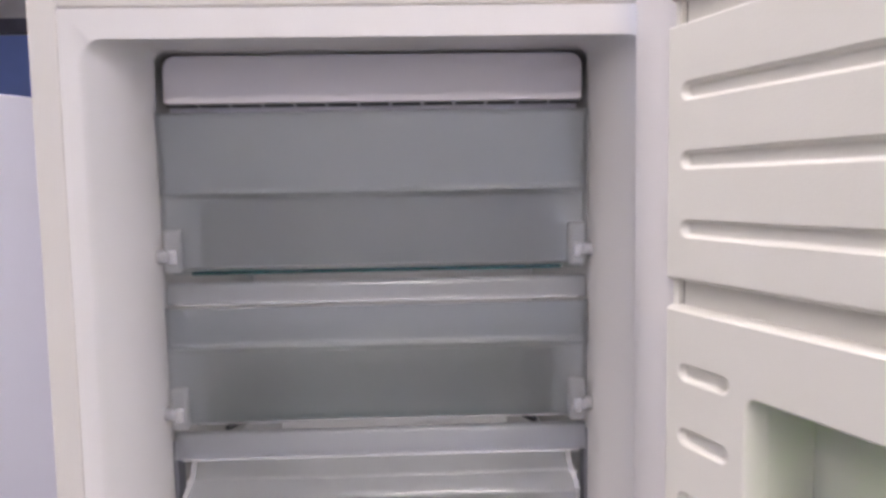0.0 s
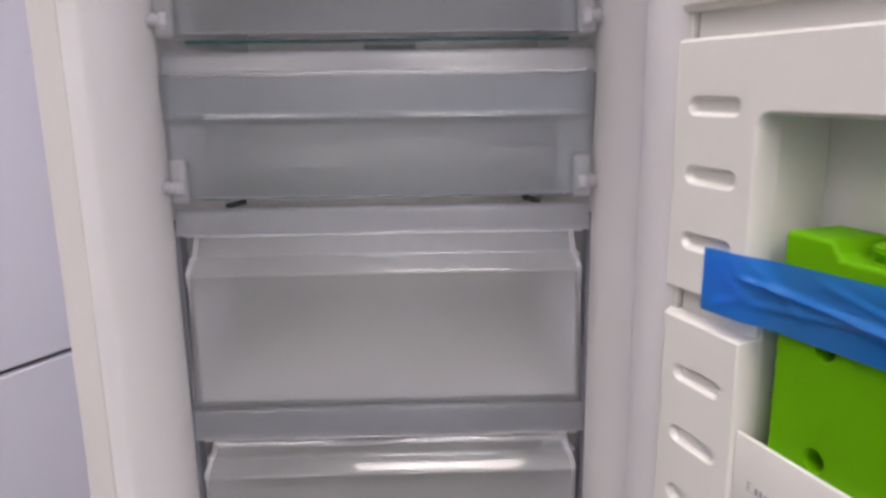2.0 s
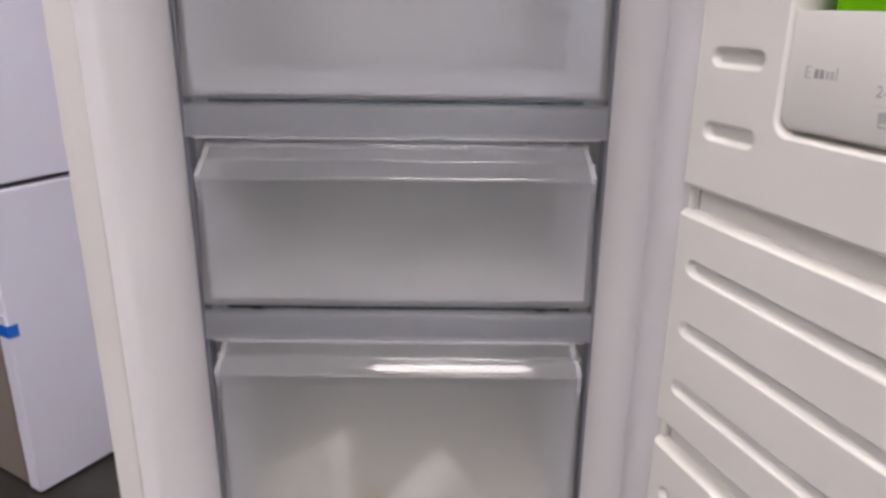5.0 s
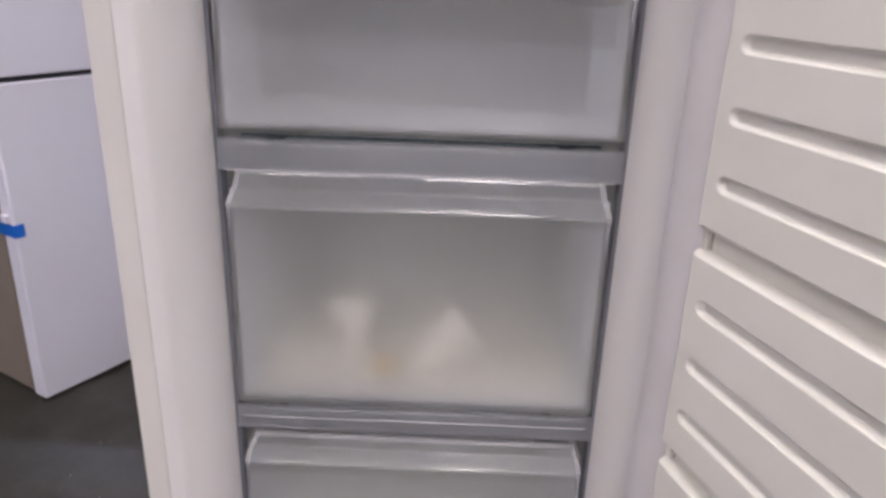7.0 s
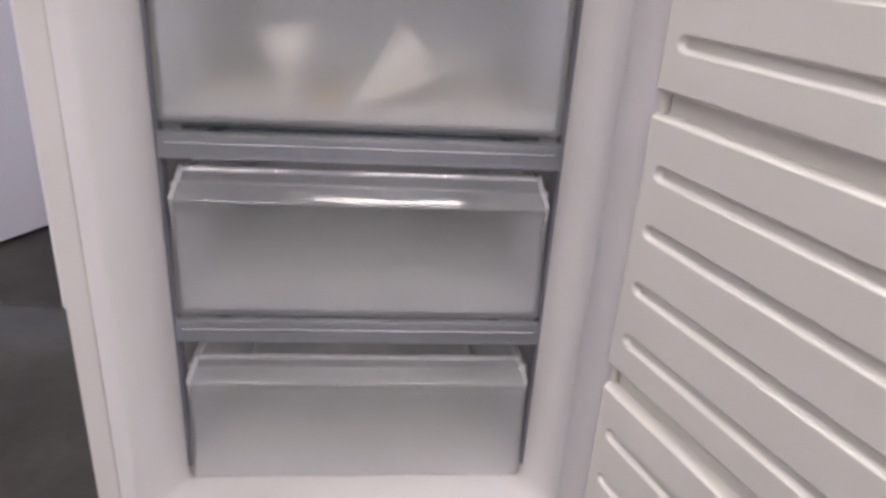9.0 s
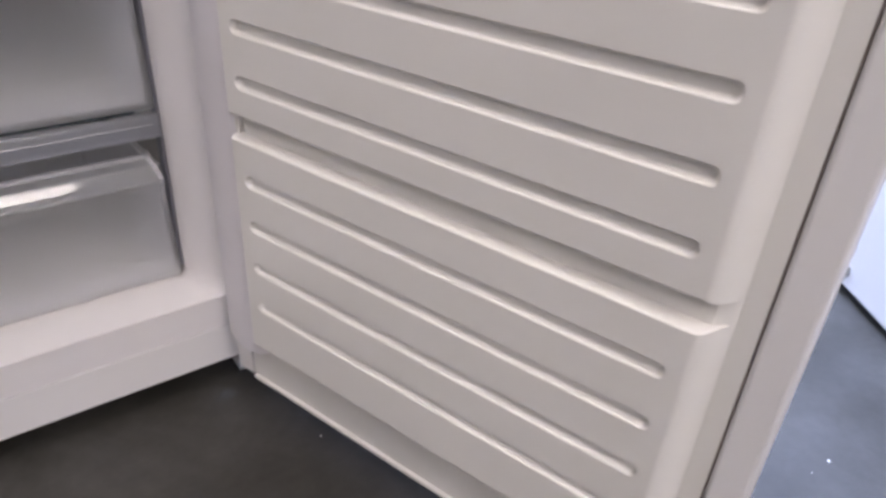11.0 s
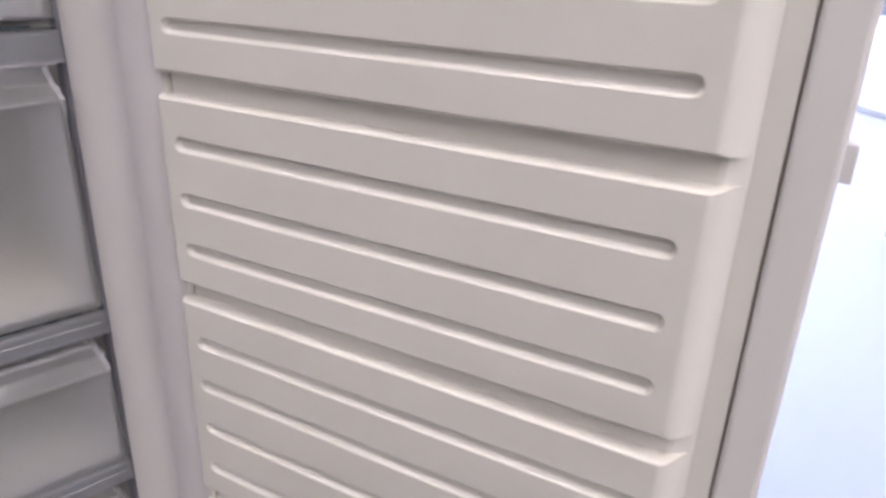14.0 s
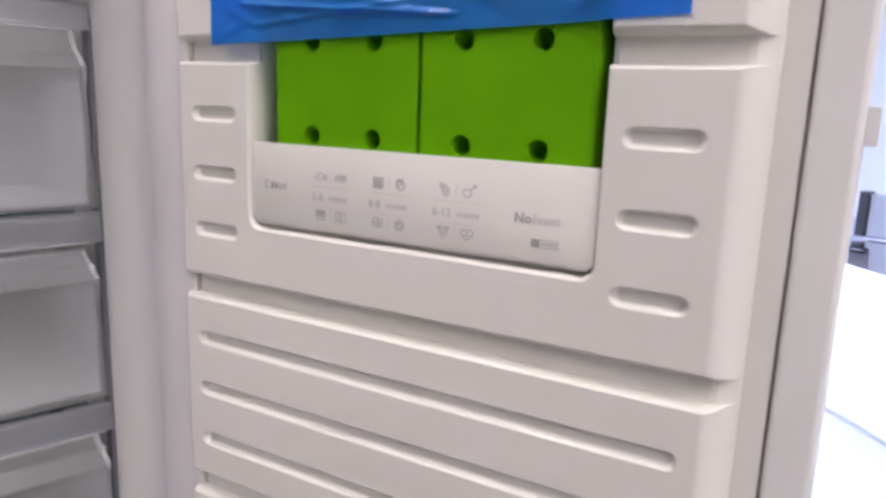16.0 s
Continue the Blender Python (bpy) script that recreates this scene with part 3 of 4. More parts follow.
def back_marks():
    for x0, x1, z in ((-0.031, -0.027, 1.377), (-0.012, -0.001, 1.377), (0.006, 0.009, 1.377), (0.052, 0.055, 1.377), (0.184, 0.188, 1.377), (-0.047, 0.034, 1.5345)):
        part("back_slot", boxed(((x0, 0.4440, z - 0.0045), (x1, 0.4485, z + 0.0045)), bevel=0.001), DARK, freezer, "small dark slot in the back wall")


# Dark strips that put the shade of the gaps beside the drawers into colour.
def gap_shade_strips():
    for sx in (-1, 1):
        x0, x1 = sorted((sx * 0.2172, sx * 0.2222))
        part("gap_shade_strip", boxed(((x0, 0.0165, 0.150), (x1, 0.0400, 1.372)), bevel=0.0008), GAP_SHADE, freezer, "dark grey-blue strip painting the gap's shade beside the drawers")


freezer_cabinet()
vent_cover()
gap_shade_strips()
back_marks()
flap(1.714, 1.634, 1.559)
shelf(1.5545, 1.5425, 1.5220, GLASS_EDGE)
flap(1.518, 1.4768, 1.397)
shelf(1.3940, 1.384, 1.3575, GLASS_EDGE, 0.014)
drawer(1.359, 1.3185, 1.1655, "tall frosted plastic freezer drawer, empty, pushed in")
shelf(1.163, 1.159, 1.126)
drawer(1.1165, 1.0865, 0.941, "frosted plastic freezer drawer, empty, pushed in")
shelf(0.934, 0.929, 0.897)
drawer(0.8945, 0.8600, 0.610, "deep frosted plastic freezer drawer with papers inside")
shelf(0.603, 0.598, 0.570)
drawer(0.5580, 0.5280, 0.384, "frosted plastic freezer drawer, empty, pushed in")
shelf(0.378, 0.373, 0.345)
drawer(0.3220, 0.2945, 0.147, "lowest frosted plastic freezer drawer, empty, pushed in")

# ---- the open door: s runs from the hinge along it, off towards the room from it ----
DX, DY = 0.3126, -0.9499
FACE, RIM, OUTER = -0.1756, -0.2000, -0.256
S0, S1, DOOR_LOW, DOOR_HIGH = 0.168, 0.798, 0.042, 1.832
DOOR_M = Matrix(((DX, DY, 0, 0), (DY, -DX, 0, 0), (0, 0, 1, 0), (0, 0, 0, 1)))


def at_door(s, off, z):
    return (DX * s + DY * off, DY * s - DX * off, z)


door = part("door", boxed(((S0, OUTER, DOOR_LOW), (S1, OUTER + 0.008, DOOR_HIGH)), bevel=0.003, m=DOOR_M), ENAMEL, freezer, "white door, open past a right angle", smooth=True)
POCKET = (0.326, 0.644, 1.181, 1.484)


def door_frame():
    p0, p1, q0, q1 = POCKET
    # side walls of the door with softly rounded outer edges
    bm = boxed(((S0 + 0.001, OUTER + 0.008, DOOR_LOW + 0.001), (S0 + 0.03, RIM, DOOR_HIGH - 0.001)),
               ((S0 + 0.031, OUTER + 0.008, 1.815), (0.7655, RIM, DOOR_HIGH - 0.001)), bevel=0.0022, m=DOOR_M)
    part("door_frame", bm, ENAMEL, door, smooth=True)
    bm = bmesh.new()
    box(bm, (0.7665, OUTER + 0.0082, 0.1045), (S1 - 0.001, RIM + 0.001, DOOR_HIGH - 0.001), 0.0045, DOOR_M, 4)
    part("door_frame", bm, ENAMEL, door, smooth=True)
    bm = bmesh.new()
    box(bm, (S0 + 0.031, OUTER + 0.0084, DOOR_LOW + 0.0035), (S1 - 0.0014, RIM - 0.0005, 0.1055), 0.0035, DOOR_M, 4)
    part("bottom_rail", bm, LINER, door, "white moulded strip along the door's lower edge", smooth=True)
    bm = bmesh.new()
    box(bm, (S0 + 0.034, OUTER + 0.010, DOOR_LOW + 0.0004), (S1 - 0.0005, RIM + 0.0040, DOOR_LOW + 0.0062), 0.0022, DOOR_M, 3)
    box(bm, (S1 - 0.0055, OUTER + 0.012, DOOR_LOW + 0.0066), (S1 - 0.0003, RIM + 0.0040, DOOR_LOW + 0.0200), 0.0020, DOOR_M, 3)
    part("corner_lip", bm, LINER, door, "thin bright lip turned up at the corner", smooth=True)
    part("catch_slot", boxed(((0.7700, RIM - 0.006, 0.0600), (0.7718, RIM - 0.0001, 0.0720)), m=DOOR_M), GASKET, door, "small dark slot")
    part("seam_lip", boxed(((0.7350, RIM - 0.010, 0.1062), (0.7650, RIM + 0.0012, 0.1082)), bevel=0.0006, m=DOOR_M), LINER, door, "bright raised seam")
    # white rubber seal along the hinge side
    prof = [(0.156, -0.2050), (0.1575, -0.2010), (0.163, -0.1972), (0.170, -0.1940), (0.180, -0.1908), (0.190, -0.1886), (0.200, -0.1873), (0.210, -0.1870), (0.219, -0.1878), (0.226, -0.1900), (0.231, -0.1940), (0.234, -0.2030)]
    v, f = lofted([[at_door(a, o, z) for a, o in prof] for z in (0.100, 0.104, 1.810, 1.814)])
    f.append(tuple(range(len(prof)))[::-1])
    part("door_seal", (v, f), SEAL_WHITE, door, "white rubber seal along the hinge side", smooth=True)
    for low, high in ((0.4090, 0.4290), (0.6785, 0.6940), (0.8895, 0.9070), (1.1020, 1.1190), (1.3245, 1.3410), (1.5405, 1.5580), (1.7600, 1.7770)):
        part("gap_end", boxed(((0.2318, RIM - 0.004, low - 0.003), (0.2385, -0.1855, high + 0.003)), bevel=0.0008, m=DOOR_M), LINER, door)
        part("gap_slit", boxed(((0.2386, RIM - 0.004, low - 0.003), (0.2401, -0.1908, high + 0.003)), m=DOOR_M), GASKET, door, "thin dark slit")
        for s0, s1 in ((0.2402, 0.3225), (0.6475, 0.7490)) if low == 1.3245 else ((0.2402, 0.7490),):
            prof = [(s0, RIM - 0.003), (s0, -0.1905), (s0 + 0.001, -0.1897)]
            prof += [(0.7300, -0.1897), (0.7345, -0.1908), (s1, RIM - 0.0015)] if s1 > 0.7 else [(s1 - 0.004, -0.1897), (s1, -0.1920)]
            prof += [(s1, RIM - 0.003)]
            v, f = lofted([[at_door(a, o, z) for a, o in prof] for z in (low - 0.003, high + 0.003)])
            f.append(tuple(range(len(prof)))[::-1])
            part("gap_floor", (v, f), LINER, door)
    # base of the inner liner round the pocket
    t = RIM - 0.002
    for lo, hi in (((S0 + 0.031, OUTER + 0.009, 0.1075), (p0 - 0.003, t, 1.8145)), ((p1 + 0.003, OUTER + 0.009, 0.1075), (0.7650, t + 0.0012, 1.8145)),
                   ((p0 - 0.003, OUTER + 0.009, 0.1075), (p1 + 0.003, t, q0 - 0.03)), ((p0 - 0.003, OUTER + 0.009, q1 + 0.003), (p1 + 0.003, t, 1.8145))):
        part("inner_panel", boxed((lo, hi), m=DOOR_M), LINER, door)
    part("gasket", boxed(((0.7652, RIM - 0.010, 0.106), (0.7664, RIM - 0.0004, 1.815)), ((0.21, RIM - 0.010, 0.1056), (0.733, RIM - 0.0008, 0.1068)), m=DOOR_M), GASKET, door, "thin grey gasket seam")
    # ice pack pocket
    d = -0.2380
    pocket = part("pocket", boxed(((p0 - 0.003, d - 0.003, q0 - 0.03), (p1 + 0.003, d, q1 + 0.003)), m=DOOR_M), LINER, door, "deep pocket moulded into the liner")
    for lo, hi in (((p0 - 0.003, d, q0 - 0.03), (p0, RIM + 0.006, q1 + 0.003)), ((p1, d, q0 - 0.03), (p1 + 0.003, RIM + 0.006, q1 + 0.003)),
                   ((p0, d, q1), (p1, RIM + 0.006, q1 + 0.003)), ((p0, d, q0 - 0.03), (p1, RIM + 0.006, q0 - 0.001))):
        part("pocket_wall", boxed((lo, hi), m=DOOR_M), LINER, door)
    part("pocket_sill", boxed(((p0 + 0.0005, -0.1965, 1.1802), (p1 - 0.0005, -0.1826, 1.1817)), m=DOOR_M), LINER, door)
    for z in (0.905, 1.2895):
        part("handle_bracket", boxed(((S1 - 0.004, OUTER + 0.004, z - 0.0125), (S1 + 0.0070, OUTER + 0.026, z + 0.0125)), bevel=0.001, m=DOOR_M), ENAMEL, door, "small white bracket on the door's edge")


def groove(s0, s1, z, hh=0.0073, depth=0.0056):
    return (s0, s1, z + 0.0006, hh, depth)


def liner_panel(z0, z1, grooves, cut=None):
    """One raised field of the door's liner with sunken rounded grooves; cut: the rectangle left open for the pocket."""
    sl, sr = 0.2300, 0.7505
    rise = FACE - (RIM - 0.002)
    marks = [(sl, 0.010, 17), (0.732, 0.020, 25)]
    zmarks = [(z0, 0.008, 17), (z1, 0.008, 33)]
    for a, b, z, hh, dp in grooves:
        marks += [(a + hh * 0.6, hh * 1.2, 11), (b - hh * 0.6, hh * 1.2, 11)]
        zmarks.append((z, hh * 1.10, 23))
    if cut:
        marks += [(cut[0], 0.010, 21), (cut[1], 0.010, 21)]
        zmarks += [(cut[2], 0.010, 21), (cut[3], 0.010, 21)]
    ss, zs = dense(sl, sr, marks, 0.03), dense(z0, z1, zmarks, 0.02)

    def edge(u, p):
        u = min(1.0, max(0.0, u))
        return (1 - (1 - u) ** p) ** (1 / p)

    def slope(u):
        u = min(1.0, max(0.0, u))
        return u - 0.11 * math.sin(2 * math.pi * u)

    def beyond(s, z, r=0.009):
        """How far a place lies outside the opening, whose corners are rounded."""
        qx, qz = abs(s - (cut[0] + cut[1]) / 2) - (cut[1] - cut[0]) / 2 + r, abs(z - (cut[2] + cut[3]) / 2) - (cut[3] - cut[2]) / 2 + r
        return math.hypot(max(qx, 0), max(qz, 0)) + min(max(qx, qz), 0) - r

    def height(s, z):
        h = rise * min(edge((s - sl) / 0.008, 2.0), slope((sr - s) / 0.0225), edge((z - z0) / 0.006, 1.9), edge((z1 - z) / 0.0040, 1.9))
        if cut:
            gap = beyond(s, z)
            h = min(h, rise * edge(gap / 0.0042, 2.0)) if gap > 0 else 0.0
        for a, b, zc, hh, dp in grooves:
            if abs(z - zc) < hh:
                ds = max(a + hh - s, s - b + hh, 0.0)
                r = math.hypot(ds, z - zc)
                if r < hh:
                    u = min(1.0, (hh - r) / (hh * 0.46))
                    h -= dp * u * u * (3 - 2 * u)
        return h

    verts = [at_door(s, RIM - 0.002 + height(s, z), z) for z in zs for s in ss]
    n, faces = len(ss), []
    for r in range(len(zs) - 1):
        for c in range(n - 1):
            if cut:
                sm, zm = (ss[c] + ss[c + 1]) / 2, (zs[r] + zs[r + 1]) / 2
                if beyond(sm, zm) < 0:
                    continue
            a = r * n + c
            faces.append((a, a + n, a + n + 1, a + 1))
    ob = part("liner_panel", (verts, faces), LINER, door, smooth=True)
    ob.data.set_sharp_from_angle(angle=radians(75))


def full(z):
    return groove(0.2525, 0.7150, z)


def short(z):
    return [groove(0.2525, 0.3065, z), groove(0.6600, 0.7125, z)]


door_frame()
liner_panel(1.777, 1.8145, [])
liner_panel(1.558, 1.760, [full(1.706), full(1.654), full(1.6015)])
liner_panel(1.341, 1.5405, short(1.489) + short(1.4375) + short(1.386), (POCKET[0], POCKET[1], 1.30, POCKET[3]))
liner_panel(1.119, 1.3245, short(1.276) + short(1.2215) + short(1.168), (POCKET[0], POCKET[1], POCKET[2] - 0.002, 1.40))
liner_panel(0.907, 1.1020, [full(1.058), full(1.005), full(0.951)])
liner_panel(0.694, 0.8895, [full(0.844), full(0.789), full(0.737)])
liner_panel(0.429, 0.6785, [full(0.631), full(0.578), full(0.523), full(0.469)])
liner_panel(0.128, 0.4090, [full(0.361), full(0.3065), full(0.252), full(0.1975)])


def pocket_plate():
    p0, p1 = POCKET[0] - 0.0012, POCKET[1] + 0.0022
    y = -0.1778
    r, low, high = 0.0085, 1.1822, 1.2545
    ring = [(p0 + r - r * math.cos(k * math.pi / 16), low + r - r * math.sin(k * math.pi / 16)) for k in range(9)]
    ring += [(p1 - r + r * math.sin(k * math.pi / 16), low + r - r * math.cos(k * math.pi / 16)) for k in range(9)]
    ring += [(p1, high), (p0, high)]
    mid_s, mid_z = (p0 + p1) / 2, (low + high) / 2
    layers = []
    for off, inset in ((y - 0.0035, 0.0), (y - 0.0014, 0.0), (y - 0.0004, 0.0004), (y, 0.0013)):
        fs, fz = 1 - 2 * inset / (p1 - p0), 1 - 2 * inset / (high - low)
        layers.append([at_door(mid_s + (a - mid_s) * fs, off, mid_z + (b - mid_z) * fz) for a, b in ring])
    part("retaining_plate", lofted(layers), LINER, door, "white plate printed with storage times", smooth=True)
    top = y + 0.0003

    def mark(name, boxes, mat, label):
        part(name, boxed(*[((a, y - 0.0004, c), (b, top, d)) for a, b, c, d in boxes], m=DOOR_M), mat, door, label)

    def word(text, at, z, size, mat, label, bold=0.0):
        cu = bpy.data.curves.new("word", "FONT")
        cu.body, cu.size, cu.extrude, cu.resolution_u, cu.offset = text, size, 0.0002, 2, bold
        tmp = bpy.data.objects.new("word", cu)
        me = bpy.data.meshes.new_from_object(tmp)
        bpy.data.objects.remove(tmp)
        for v in me.vertices:
            v.co = Vector(at_door(at + v.co.x, y + 0.0002 + v.co.z, z + v.co.y))
        me.materials.append(mat)
        ob = new("printed_word", me)
        ob.parent = door
        ob["label"] = label
    # maker's mark, as plain bars
    mark("printed_mark", [(0.3480, 0.3510, 1.2150, 1.2205), (0.3522, 0.3552, 1.2150, 1.2205)], PRINT, "grey printed bars")
    mark("printed_mark", [(0.3405, 0.3418, 1.2145, 1.2222), (0.3422, 0.3452, 1.2145, 1.2153), (0.3422, 0.3452, 1.2214, 1.2222), (0.3422, 0.3445, 1.2180, 1.2187),
                          (0.3568, 0.3592, 1.2150, 1.2200), (0.3604, 0.3630, 1.2150, 1.2200), (0.3644, 0.3654, 1.2150, 1.2225)], PRINT_PALE, "pale grey printed bars")

    # pictures drawn in lines
    def lines(cx, cz, strokes, name, label, mat, width=0.0009):
        vs, fs = [], []
        for pts, closed in strokes:
            pts = [Vector(q) for q in pts]
            m = len(pts)
            for k in range(m if closed else m - 1):
                a, b = pts[k], pts[(k + 1) % m]
                d = b - a
                if d.length < 1e-7:
                    continue
                side = Vector((-d.y, d.x)).normalized() * width / 2
                d = d.normalized() * width * 0.25
                base = len(vs)
                for off in (y - 0.0003, top):
                    vs += [at_door(cx + q.x, off, cz + q.y) for q in (a - d - side, b + d - side, b + d + side, a - d + side)]
                fs += [(base, base + 1, base + 2, base + 3), (base + 4, base + 7, base + 6, base + 5)]
                fs += [(base + i, base + 4 + i, base + 4 + (i + 1) % 4, base + (i + 1) % 4) for i in range(4)]
        part(name, (vs, fs), mat, door, label)

    def oval(x, z, a, b, n=12, start=0, end=360):
        full_turn = end - start >= 360
        return [(x + a * math.cos(radians(start + (end - start) * i / (n if full_turn else n - 1))), z + b * math.sin(radians(start + (end - start) * i / (n if full_turn else n - 1)))) for i in range(n)], full_turn

    def slab(x, z, a, b):
        return [(x - a, z - b), (x + a, z - b), (x + a, z + b), (x - a, z + b)], True

    hatch = [([(-0.0035, q), (0.0035, q)], False) for q in (-0.0024, -0.0012, 0.0, 0.0012, 0.0024)]
    fish = [oval(-0.0010, 0, 0.0048, 0.0026), ([(0.0036, 0), (0.0066, 0.0026), (0.0066, -0.0026)], True), ([(-0.003, 0.001), (-0.003, -0.001)], False)]
    fillet = [([(-0.006, -0.002), (-0.004, 0.0024), (0.006, 0.0024), (0.0045, -0.002)], True), ([(-0.003, 0.0), (0.004, 0.0)], False), ([(-0.002, 0.0012), (0.0035, 0.0012)], False)]
    tub_drawing = [([(-0.0048, 0.003), (-0.0036, -0.004), (0.0036, -0.004), (0.0048, 0.003)], True), oval(0, 0.003, 0.005, 0.0012)] + hatch[1:4]
    carton = [slab(-0.0022, 0, 0.0026, 0.0042), slab(0.0032, -0.0004, 0.0022, 0.0038), ([(-0.0022, -0.004), (-0.0022, 0.004)], False)]
    loaf = [slab(0, 0, 0.0045, 0.0042)] + hatch + [([(0, -0.0042), (0, 0.0042)], False)]
    berry = [oval(0.0005, -0.0008, 0.0040, 0.0036), oval(-0.0012, 0.0012, 0.0024, 0.0030), ([(0.001, 0.0026), (0.003, 0.0052)], False)]
    peas = [oval(-0.0018, 0.0004, 0.0030, 0.0038), oval(0.0024, 0.0, 0.0026, 0.0034), ([(-0.004, 0), (0.004, 0)], False), ([(0, -0.003), (0, 0.003)], False)]
    apple = [oval(0, 0, 0.0042, 0.0042), oval(0, 0, 0.0024, 0.0024), ([(-0.0036, 0.001), (0.0036, 0.001)], False)]
    joint = [([(-0.004, 0.0045), (0.0, 0.0045), (0.0042, 0.001), (0.0036, -0.004), (0.0005, -0.0045), (-0.002, 0.0)], True), ([(-0.002, 0.003), (0.002, -0.003)], False), ([(0.0, 0.0035), (0.0025, -0.001)], False)]
    leg_drawing = [oval(-0.001, -0.001, 0.0036, 0.0030), ([(0.001, 0.001), (0.005, 0.0042)], False), oval(0.0054, 0.0046, 0.0011, 0.0011, 8)]
    bird = [([(-0.0052, 0.004), (0.0052, 0.004), (0.0016, -0.0044), (-0.0010, -0.0044)], True), ([(-0.003, 0.0022), (0.003, 0.0022)], False), ([(-0.0036, 0.0036), (0.0, -0.002), (0.0036, 0.0036)], False)]
    game_drawing = [oval(-0.0026, 0.0012, 0.0028, 0.0026), oval(0.0026, 0.0012, 0.0028, 0.0026), ([(-0.005, 0.0), (0.0, -0.0045), (0.005, 0.0)], False)]
    tables = [((0.394, 0.434), (fish, fillet, tub_drawing, carton)), ((0.453, 0.494), (loaf, berry, peas, apple)), ((0.514, 0.556), (joint, leg_drawing, bird, game_drawing))]
    for (a, b), pictures in tables:
        mid = (a + b) / 2
        rows = [(a, b, 1.2208, 1.2211), (a, b, 1.2037, 1.2040), (mid - 0.0002, mid + 0.0002, 1.2245, 1.2355), (mid - 0.0002, mid + 0.0002, 1.1935, 1.2020)]
        mark("printed_table", rows, PRINT_FAINT, "thin printed grid lines")
        for (cx, cz), strokes in zip(((mid - 0.0105, 1.2295), (mid + 0.0105, 1.2295), (mid - 0.0105, 1.1968), (mid + 0.0105, 1.1968)), pictures):
            lines(cx, cz, strokes, "printed_picture", "small printed food picture", PRINT_PALE)
        word({0.394: "2-6", 0.453: "4-8", 0.514: "6-12"}[a], a + 0.0002, 1.2090, 0.0092, PRINT_PALE, "printed storage time")
        start = a + (0.0225 if a > 0.5 else 0.0185)
        mark("printed_time", [(start + 0.0033 * i, start + 0.0024 + 0.0033 * i, 1.2096, 1.2132) for i in range(6)], PRINT_FAINT, "pale printed bars")
    word("No", 0.5840, 1.2115, 0.0104, PRINT, "grey printed word NoFrost", 0.00012)
    word("Frost", 0.5982, 1.2115, 0.0104, PRINT_FAINT, "grey printed word NoFrost")
    mark("printed_badge", [(0.5985, 0.6050, 1.1945, 1.2005)], PRINT, "small printed badge")
    mark("printed_badge", [(0.6052, 0.6195, 1.1945, 1.1952), (0.6052, 0.6195, 1.1998, 1.2005), (0.6188, 0.6195, 1.1952, 1.1998)]
         + [(0.6068 + 0.0030 * i, 0.6088 + 0.0030 * i, 1.1964, 1.1986) for i in range(4)], PRINT_PALE, "small printed badge")


def ice_pack(a, b, label):
    y0, y1, z0, z1 = -0.2300, -0.1822, 1.182, 1.411
    top = thing("ice_pack", at_door((a + b) / 2, (y0 + y1) / 2, z0), label, "ice pack", "ice packs in the door pocket")
    c, low = b - 0.081, z1 - 0.0105
    outline = [(a, z0), (b, z0), (b, z1), (c + 0.0255, z1), (c + 0.0190, low), (c - 0.0190, low), (c - 0.0255, z1), (a, z1)]
    n = len(outline)
    bm = bmesh.new()
    vs = [bm.verts.new(at_door(p, y, z)) for y in (y0, y1) for p, z in outline]
    bm.faces.new(vs[:n])
    bm.faces.new(vs[n:][::-1])
    for i in range(n):
        j = (i + 1) % n
        bm.faces.new((vs[i], vs[j], vs[n + j], vs[n + i]))
    bmesh.ops.recalc_face_normals(bm, faces=bm.faces)
    bmesh.ops.bevel(bm, geom=bm.edges[:], offset=0.0038, segments=4, affect="EDGES", profile=0.5, clamp_overlap=True)
    part("body", bm, GREEN, top)
    bm = bmesh.new()
    tube(bm, at_door(c, (y0 + y1) / 2, low + 0.0002), at_door(c, (y0 + y1) / 2, low + 0.0045), 0.0120, 22)
    tube(bm, at_door(c, (y0 + y1) / 2, low + 0.0046), at_door(c, (y0 + y1) / 2, low + 0.0080), 0.0142, 22)
    tube(bm, at_door(c, (y0 + y1) / 2, low + 0.0080), at_door(c, (y0 + y1) / 2, low + 0.0098), 0.0142, 22, 0.0122)
    part("cap", bm, GREEN, top, "round green filler cap", smooth=True)
    for s in (b - 0.1032, b - 0.0408):
        for z in (1.3400, 1.2630):
            # a round dimple: a deep cup set into the face
            bm = bmesh.new()
            r, rings = 0.0082, []
            for k, (rr, dp) in enumerate(((1.16, 0.0003), (1.0, 0.0002), (0.95, -0.004), (0.90, -0.014), (0.6, -0.020))):
                rings.append([Vector(at_door(s + r * rr * math.cos(q), y1 + dp, z + r * rr * math.sin(q))) for q in [2 * math.pi * i / 20 for i in range(20)]])
            v, f = lofted(rings)
            part("dimple", (v, f), GREEN, top, "sunken round dimple", smooth=True)
    return top


